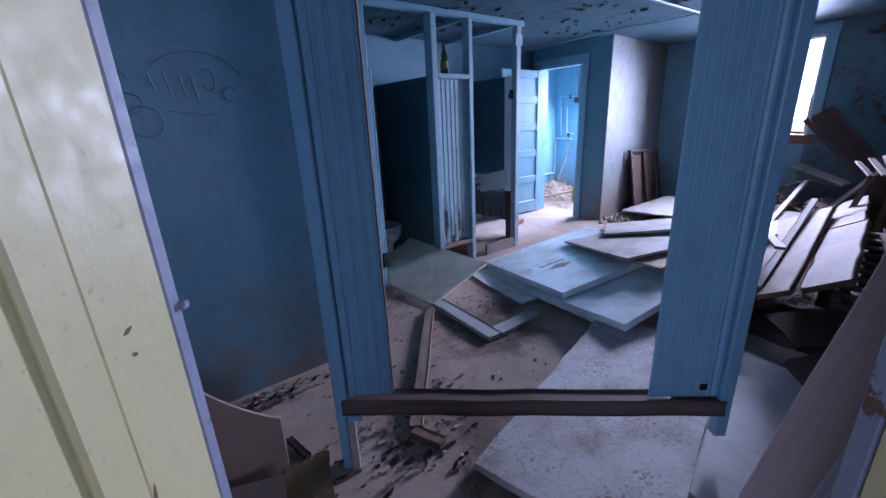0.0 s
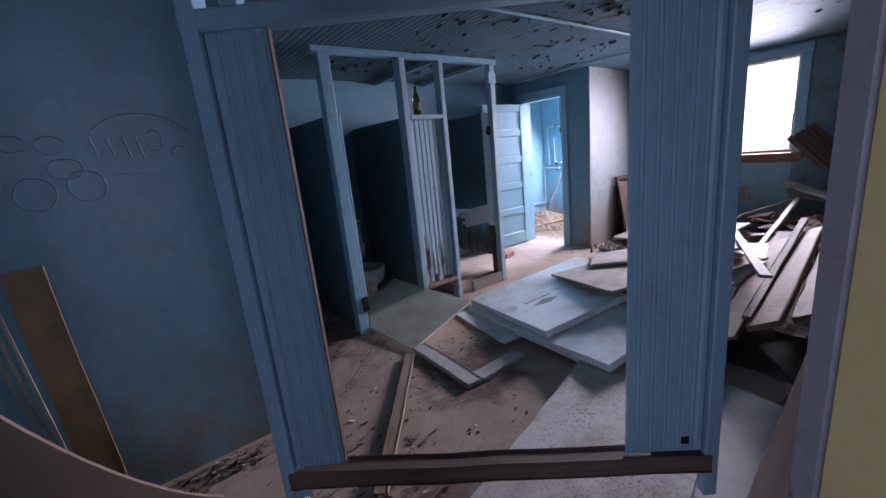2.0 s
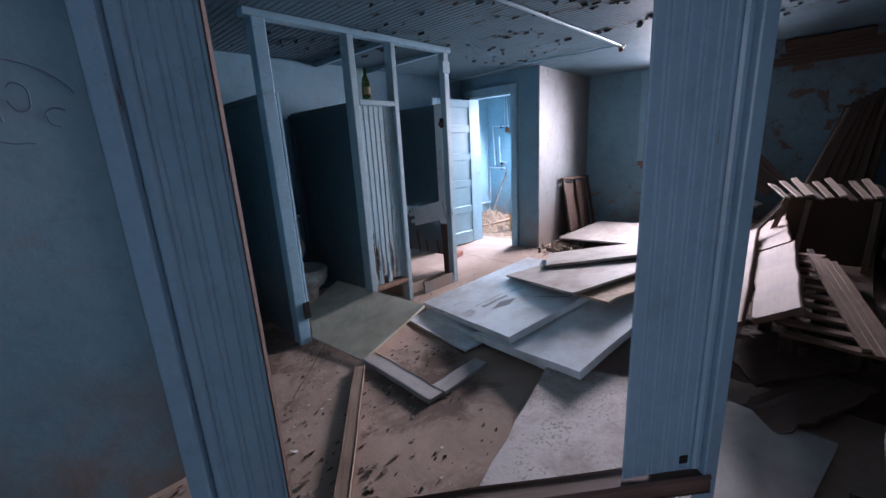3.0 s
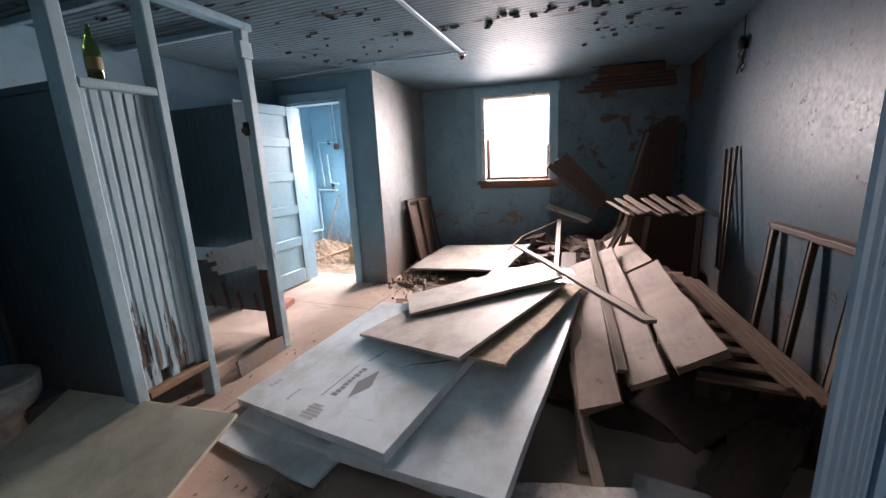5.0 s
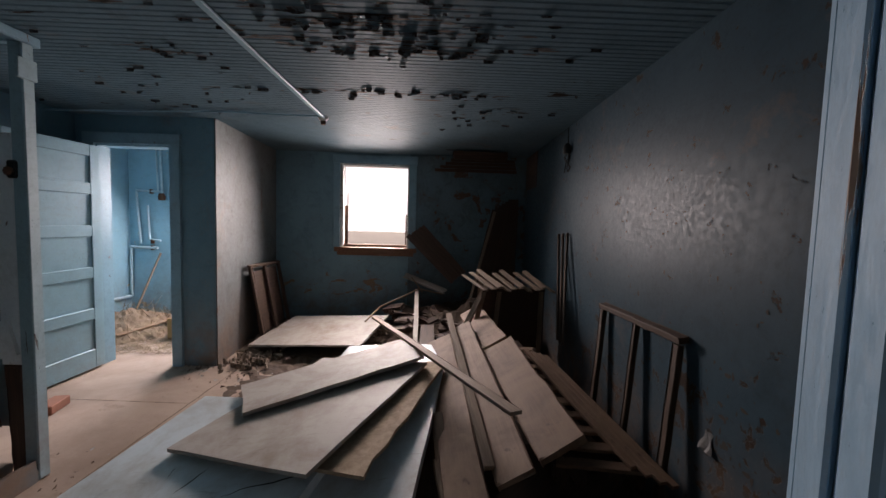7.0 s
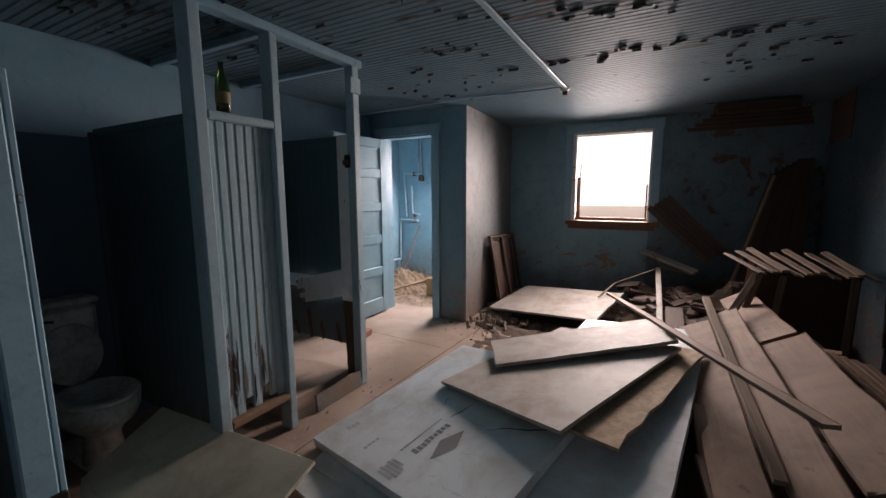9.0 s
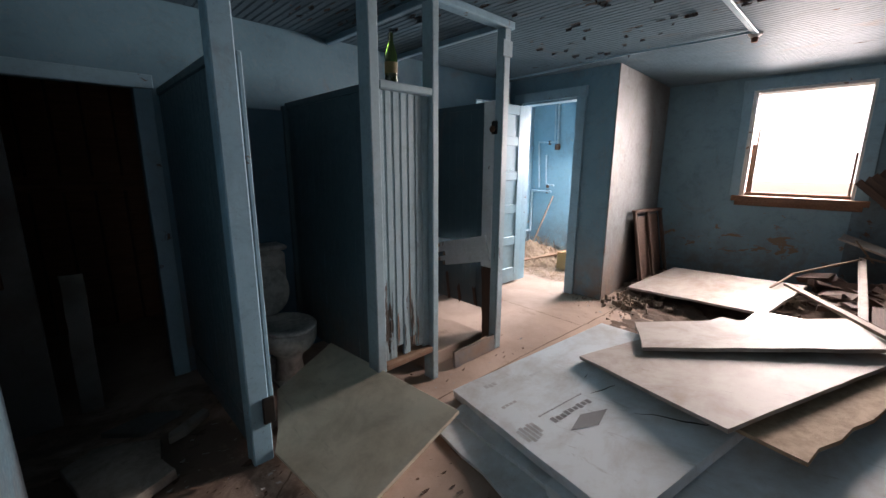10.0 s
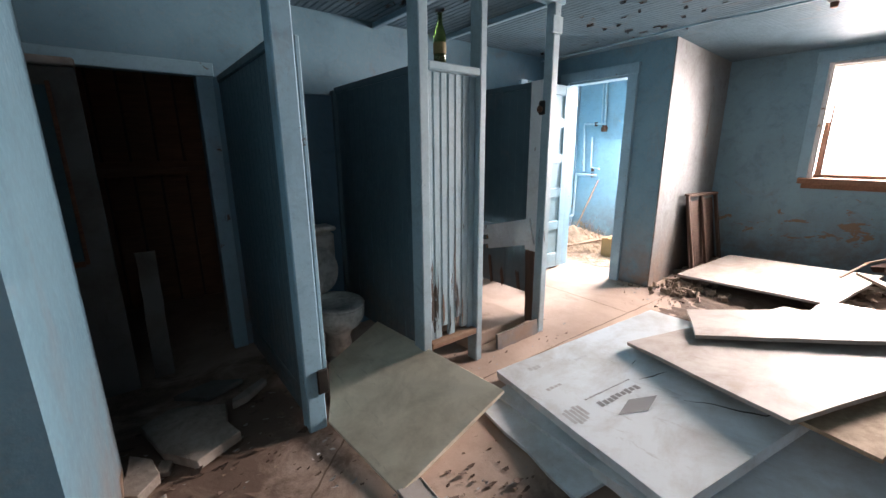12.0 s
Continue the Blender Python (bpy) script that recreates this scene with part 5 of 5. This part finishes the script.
# rot holes and dark splits on the beaded front
for k, (x, z0, z1, w) in enumerate(((2.47, 0.36, 0.66, 0.014), (2.51, 0.30, 0.52, 0.022), (2.56, 0.26, 0.44, 0.016), (2.60, 0.42, 0.86, 0.010), (2.615, 0.30, 0.58, 0.02), (2.66, 0.27, 0.46, 0.014), (2.44, 0.28, 0.38, 0.02))):
    bm = bmesh.new()
    rnd = random.Random(200 + k)
    pts = [(z0 + (z1 - z0) * i / 8, w * math.sin(math.pi * (i + 0.4) / 9) * rnd.uniform(0.5, 1.1), rnd.uniform(-0.003, 0.003)) for i in range(9)]
    left = [bm.verts.new((x - ww / 2 + o, YS - 0.0135, z)) for z, ww, o in pts]
    right = [bm.verts.new((x + ww / 2 + o, YS - 0.0135, z)) for z, ww, o in pts]
    for i in range(8):
        bm.faces.new((left[i], left[i + 1], right[i + 1], right[i]))
    part("rotten_split", bm, M_DEBRIS if k % 2 else M_DARK, bead, "dark rotten split")
for k, (y, z0, z1) in enumerate(((3.25, 0.28, 0.42), (3.42, 0.28, 0.40), (3.55, 0.28, 0.47), (3.70, 0.28, 0.36))):
    rod("splinter", (3.435, y, z0), (3.43, y + 0.02, z1), 0.03, 0.006, M_WOOD_DARK, end, flat=(1, 0, 0), seed=210 + k, ragged=0.03)

# brick by the door
brick = single("brick", box_bm((-0.1, -0.05, 0), (0.1, 0.05, 0.065), 0.006), M_BRICK, "red brick lying on the floor by the door", "brick")
brick.matrix_basis = pose(4.17, 3.66, 0, 0, 0, 12)


# ---- side room ----
pipes = thing("wall_pipes", "blue painted pipes running over the wall", "pipes", (6.69, 4.7, 1))
X = XW - 0.035
for pts, r in (([(X, 4.55, 2.28), (X, 4.53, 1.66)], 0.014), ([(X, 4.60, 2.28), (X, 4.585, 1.70)], 0.010), ([(X, 4.52, 1.70), (X, 4.86, 1.71), (X, 4.86, 1.66), (X, 4.82, 1.02)], 0.015),
               ([(X, 4.72, 1.52), (X, 4.70, 1.08), (X, 4.56, 1.06)], 0.014), ([(X, 4.95, 0.97), (X, 4.60, 0.965)], 0.018), ([(X, 4.945, 0.96), (X, 4.95, 0.32)], 0.016), ([(X - 0.02, 4.94, 0.32), (5.5, 4.94, 0.36)], 0.018)):
    part("pipe", tube_bm(pts, r, 10), M_PIPE, pipes)
part("valve", lathe_bm([(0.0, 0.0), (0.04, 0.0), (0.045, 0.05), (0.03, 0.09), (0.0, 0.09)], 10), M_RUST, pipes, "rusty valve box").matrix_basis = Matrix.Translation((X - 0.01, 4.53, 1.59))
for z in (1.70, 1.05, 0.965):
    part("bracket", box_bm((X - 0.01, 4.66, z - 0.03), (XW, 4.69, z + 0.03), 0.004), M_RUST, pipes)
plank("loose_stick", (6.35, 4.75, 0.0), (6.66, 4.55, 0.90), 0.025, 0.02, M_LATH, "thin stick leaning on the side room wall", "stick", seed=220)
bm = bmesh.new()
for i in range(25):
    for j in range(25):
        bm.verts.new((5.45 + 1.22 * i / 24, 3.75 + 1.2 * j / 24, -0.01 + max(0.0, 0.26 * (1 - math.hypot((5.45 + 1.22 * i / 24 - 6.25) / 0.7, (3.75 + 1.2 * j / 24 - 4.65) / 0.75)) + 0.05 * noise.noise(Vector((i * 0.7, j * 0.7, 2))))))
bm.verts.ensure_lookup_table()
for i in range(24):
    for j in range(24):
        bm.faces.new([bm.verts[a] for a in (i * 25 + j, (i + 1) * 25 + j, (i + 1) * 25 + j + 1, i * 25 + j + 1)])
single("litter_mound", bm, sheet("straw_dust", (0.22, 0.15, 0.10), (0.10, 0.065, 0.045), scale=9, amount=0.9, rough=0.95, speck=(0.42, 0.33, 0.22), bumps=0.8), "mound of straw and rubbish on the side room floor", "rubbish", kind="stuff")
bm = bmesh.new()
rnd = random.Random(11)
for k in range(3000):
    x, y = rnd.uniform(5.35, 6.65), rnd.uniform(3.35, 4.9)
    g = max(0.0, 1 - math.hypot(x - 6.2, y - 4.55) / 0.75)
    h = 0.02 + 0.36 * g * rnd.random()
    a, ln = rnd.uniform(0, 6.28), rnd.uniform(0.05, 0.16)
    p = Vector((x, y, max(0.004, h * rnd.random())))
    q = p + Vector((math.cos(a) * ln, math.sin(a) * ln, rnd.uniform(-0.3, 0.9) * h))
    q.z = max(0.003, q.z)
    s = Vector((-math.sin(a), math.cos(a), 0.3)) * rnd.uniform(0.0015, 0.005)
    bm.faces.new([bm.verts.new(v) for v in (p - s, p + s, q + s * 0.4, q - s * 0.4)])
single("straw_litter", bm, M_GRASS, "dry straw and twigs over the side room floor", "straw", kind="stuff")
plank("dark_plank", (5.75, 4.45, 0.06), (6.45, 4.05, 0.16), 0.12, 0.02, M_WOOD, "broken board on the side room floor", "plank", seed=221, ragged=0.03)
box = thing("cardboard_box", "torn tan box lying in the side room", "box", (5.95, 3.80, 0))
for nm, lo, hi in (("side", (5.85, 3.68, 0), (5.856, 3.95, 0.24)), ("side", (6.08, 3.68, 0), (6.086, 3.95, 0.20)), ("side", (5.856, 3.68, 0), (6.08, 3.686, 0.24)), ("side", (5.856, 3.944, 0), (6.08, 3.95, 0.22)), ("base", (5.856, 3.686, 0.002), (6.08, 3.944, 0.008))):
    part(nm, box_bm(lo, hi), plain("tan_card", (0.36, 0.23, 0.10), 0.85), box)

# ---- floor joints, litter, paint flakes ----
bm = bmesh.new()
for (x0, y0), (x1, y1) in (((2.6, 2.83), (5.5, 2.74)), ((4.30, 2.79), (4.36, 4.2)), ((1.2, 2.35), (1.9, 3.0))):
    n = 24
    rnd = random.Random(int(x0 * 100))
    prev = None
    for k in range(n + 1):
        x, y = x0 + (x1 - x0) * k / n, y0 + (y1 - y0) * k / n + rnd.uniform(-0.006, 0.006)
        w = rnd.uniform(0.002, 0.006)
        d = Vector((-(y1 - y0), x1 - x0, 0)).normalized() * w
        v = (bm.verts.new((x - d.x, y - d.y, 0.0015)), bm.verts.new((x + d.x, y + d.y, 0.0015)))
        if prev:
            bm.faces.new((prev[0], v[0], v[1], prev[1]))
        prev = v
structure("floor_joint", bm, M_DEBRIS, "dark crack lines in the concrete floor", "crack")


def litter(name, spots, material, label, category, seed, size):
    """Many small curled chips scattered round the spots (x, y, spread, count)."""
    bm = bmesh.new()
    rnd = random.Random(seed)
    for cx, cy, sx, sy, count in spots:
        for _ in range(count):
            x, y = rnd.gauss(cx, sx), rnd.gauss(cy, sy)
            if y < YR + 0.03 or y > YB - 0.03 or x > XW - 0.05 or (x < 0.96 and 2.22 < y < 3.25) or NX * x + NY * y < 0.62:
                continue
            r, a = rnd.uniform(size[0], size[1]), rnd.uniform(0, 6.28)
            k = rnd.randint(4, 6)
            tilt = Matrix.Rotation(rnd.uniform(-0.5, 0.5), 3, "X") @ Matrix.Rotation(rnd.uniform(-0.5, 0.5), 3, "Y")
            pts = []
            for i in range(k):
                f = a + 2 * math.pi * i / k
                rr = r * rnd.uniform(0.45, 1.2)
                v = tilt @ Vector((math.cos(f) * rr * 1.4, math.sin(f) * rr * 0.7, rr * 0.2 * math.cos(2 * f)))
                pts.append(v)
            low = min(v.z for v in pts)
            bm.faces.new([bm.verts.new((x + v.x, y + v.y, v.z - low + 0.002)) for v in pts])
    return single(name, bm, material, label, category, kind="stuff")


M_LEAF = plain("dead_leaf", (0.085, 0.05, 0.035), 0.85)
SPOTS = ((0.45, 2.12, 0.25, 0.06, 160), (0.75, 1.45, 0.18, 0.12, 90), (1.0, 1.75, 0.3, 0.25, 60), (1.35, 2.1, 0.3, 0.25, 70), (1.75, 2.0, 0.2, 0.25, 60), (2.1, 2.2, 0.15, 0.2, 25), (5.2, 2.6, 0.35, 0.22, 260), (5.0, 3.1, 0.1, 0.06, 60),
         (3.2, 2.9, 0.5, 0.15, 30), (1.4, 3.1, 0.3, 0.3, 120), (2.0, 3.4, 0.25, 0.3, 60), (1.4, 1.2, 0.3, 0.2, 60), (5.9, 2.2, 0.5, 0.5, 200), (2.7, 3.3, 0.2, 0.2, 30), (1.0, 2.75, 0.35, 0.35, 110))
litter("floor_litter", SPOTS, M_DEBRIS, "brown leaves and dirt crumbs over the floor", "litter", 21, (0.004, 0.014))
litter("paint_flakes", [(a, b, c * 1.1, d * 1.1, e // 2) for a, b, c, d, e in SPOTS], M_FLAKE, "pale curled paint flakes over the floor", "litter", 22, (0.004, 0.016))


litter("dead_leaves", ((0.80, 1.36, 0.16, 0.10, 60), (0.45, 2.12, 0.2, 0.05, 60), (1.3, 1.65, 0.2, 0.2, 25), (2.08, 2.28, 0.10, 0.12, 16), (1.78, 2.05, 0.10, 0.2, 14), (5.15, 2.65, 0.25, 0.15, 60), (1.2, 3.2, 0.3, 0.25, 50)), M_LEAF, "curled brown dead leaves on the floor", "leaves", 23, (0.010, 0.028))


def peeled(seed):
    """Long curls of loosened paint hanging from the ceiling boards."""
    bm = bmesh.new()
    rnd = random.Random(seed)
    for cx, cy, sx, sy, count in ((3.2, 1.3, 0.10, 0.40, 70), (3.5, 1.15, 0.06, 0.35, 40), (2.95, 1.45, 0.08, 0.3, 30), (4.15, 1.4, 0.05, 0.55, 40), (3.55, 2.45, 0.05, 0.15, 14), (2.4, 2.2, 0.3, 0.5, 40), (2.6, 3.5, 0.4, 0.3, 50), (4.2, 2.9, 0.3, 0.5, 30), (4.6, 0.5, 0.2, 0.3, 20), (2.2, 1.0, 0.3, 0.5, 40)):
        for _ in range(count):
            x, y = rnd.gauss(cx, sx), rnd.gauss(cy, sy)
            if y < YR + 0.05 or y > YB - 0.05:
                continue
            w, ln = rnd.uniform(0.006, 0.018), rnd.uniform(0.015, 0.08)
            drop = rnd.uniform(0.004, 0.022)
            side = rnd.choice((-1, 1))
            rows = []
            for i in range(4):
                k = i / 3
                rows.append([bm.verts.new((x + side * w * math.sin(1.9 * k) + rnd.uniform(-0.002, 0.002), y + e * ln * (0.5 - 0.12 * k) + rnd.uniform(-0.006, 0.006), H - 0.001 - drop * k * k)) for e in (-1, 1)])
            for p, q in zip(rows, rows[1:]):
                bm.faces.new((p[0], p[1], q[1], q[0]))
    return bm


single("peeling_paint", peeled(31), painted("loose_paint", (0.12, 0.16, 0.19), (0.06, 0.06, 0.06), (0.03, 0.02, 0.018), peel=0.5, rough=0.4, peel_scale=30), "dark curls of paint peeling off the ceiling", "paint", kind="stuff")
bm = bmesh.new()
rnd = random.Random(41)
for cx, cy, sx, sy, count in ((3.2, 1.35, 0.10, 0.34, 70), (3.42, 1.15, 0.06, 0.33, 36), (2.95, 1.45, 0.07, 0.28, 26), (4.15, 1.4, 0.02, 0.55, 26), (3.56, 2.45, 0.03, 0.1, 8), (2.5, 3.4, 0.35, 0.3, 26), (2.3, 1.6, 0.35, 0.6, 40), (4.6, 0.7, 0.15, 0.3, 14)):
    for _ in range(count):
        x, y, w, ln = round(rnd.gauss(cx, sx) / 0.024) * 0.024 + 0.012, rnd.gauss(cy, sy), rnd.uniform(0.005, 0.014), rnd.choice((0.02, 0.03, 0.05, 0.09)) * rnd.uniform(0.6, 1.5)
        if y < YR + 0.15 or y > YB - 0.15:
            continue
        k = 14
        bm.faces.new([bm.verts.new((x + math.sin(6.283 * i / k) * w * rnd.uniform(0.5, 1.3), y + math.cos(6.283 * i / k) * ln * rnd.uniform(0.7, 1.1), H - 0.0015)) for i in range(k)])
structure("bare_ceiling_patch", bm, plain("bare_dark_wood", (0.04, 0.028, 0.02), 0.85), "dark bare wood where ceiling paint has gone", "ceiling")


# ---- scribbles on the closet wall ----
def scribble(pts):
    return tube_bm([(x, 2.2502, z) for x, z in pts], 0.003, 5)


grp = thing("wall_scribble", "faded looping marker scribble on the blue wall", "scribble", (0.25, 2.25, 1.55))
def loop(cx, cz, rx, rz, start, turn, wobble):
    return [(cx + rx * math.cos(start + turn * k / 30) + wobble * math.sin(k * 0.7), cz + rz * math.sin(start + turn * k / 30)) for k in range(31)]


for pts in (loop(0.075, 1.435, 0.062, 0.065, 2.0, 7.2, 0.003), loop(0.235, 1.452, 0.062, 0.062, 2.8, 6.6, 0.003), loop(0.185, 1.525, 0.055, 0.04, 0.4, 6.9, 0.003), loop(0.16, 1.62, 0.045, 0.035, 0.0, 5.6, 0.002),
            loop(0.05, 1.63, 0.04, 0.03, 0.5, 5.0, 0.002), loop(0.50, 1.62, 0.028, 0.045, 3.4, 5.4, 0.002), loop(0.46, 1.60, 0.19, 0.135, 2.6, -2.3, 0.001), loop(0.585, 1.56, 0.03, 0.03, 0.8, 3.8, 0.002)):
    part("stroke", scribble(pts), M_SCRIBBLE, grp)
for x0, h in ((0.28, 0.09), (0.335, 0.10), (0.39, 0.11), (0.435, 0.12)):
    part("stroke", scribble([(x0 + 0.012 * k / 10 * (1 if k < 12 else -1) + (0.0 if k < 12 else 0.03), 1.66 - h * abs(1 - k / 12) * 0.2 - h * min(k, 24 - k) / 12) for k in range(25)]), M_SCRIBBLE, grp)
part("stroke", scribble([(0.33 + 0.012 * k, 1.49 - 0.0012 * k + 0.003 * math.sin(k)) for k in range(16)]), M_SCRIBBLE, grp)

# ---- outside ----
bm = bmesh.new()
bm.faces.new([bm.verts.new(p) for p in ((-300, -300, -0.35), (300, -300, -0.35), (300, 300, -0.35), (-300, 300, -0.35))])
structure("ground", bm, M_OUT, "pale dry ground outside", "ground")
# Self-lit white plane added in place of the overbright sky.
M_BACKGLOW, _nt, _b = nodes_of("glowing_backdrop_white")
_b.inputs["Base Color"].default_value = (0.9, 0.9, 0.9, 1)
_b.inputs["Emission Color"].default_value = (1.0, 0.99, 0.98, 1)
_b.inputs["Emission Strength"].default_value = 3.0
bm = bmesh.new()
bm.faces.new([bm.verts.new(p) for p in ((60, -60, -1), (60, 60, -1), (60, 60, 60), (60, -60, 60))])
structure("backdrop", bm, M_BACKGLOW, "glowing white plane standing in for the sky beyond the window", "sky")
shed = thing("broken_roof", "pale collapsed roof edge seen beyond the window", "roof", (11, 1.5, -0.3))
M_FAR = plain("sun_bleached_wood", (0.62, 0.50, 0.42), 0.9)
rod("rafter", (9.6, 1.62, 0.66), (9.6, 0.75, 1.35), 0.06, 0.06, M_FAR, shed, flat=(1, 0, 0), seed=230)
rod("eave", (9.6, 1.75, 0.62), (9.6, 0.2, 0.66), 0.1, 0.1, M_FAR, shed, seed=231)
for y in (0.3, 1.7):
    rod("post", (9.6, y, -0.36), (9.6, y, 0.62), 0.08, 0.08, M_FAR, shed, flat=(1, 0, 0), seed=int(232 + y))

bm = bmesh.new()
bm.faces.new([bm.verts.new((0.9315, y, z)) for y, z in ((2.62, 0.0), (3.16, 0.0), (3.17, 0.10), (3.05, 0.13), (2.95, 0.09), (2.86, 0.14), (2.75, 0.11), (2.66, 0.05))])
structure("broken_plaster_edge", bm, M_DEBRIS, "dark broken plaster at the foot of the wall", "wall")
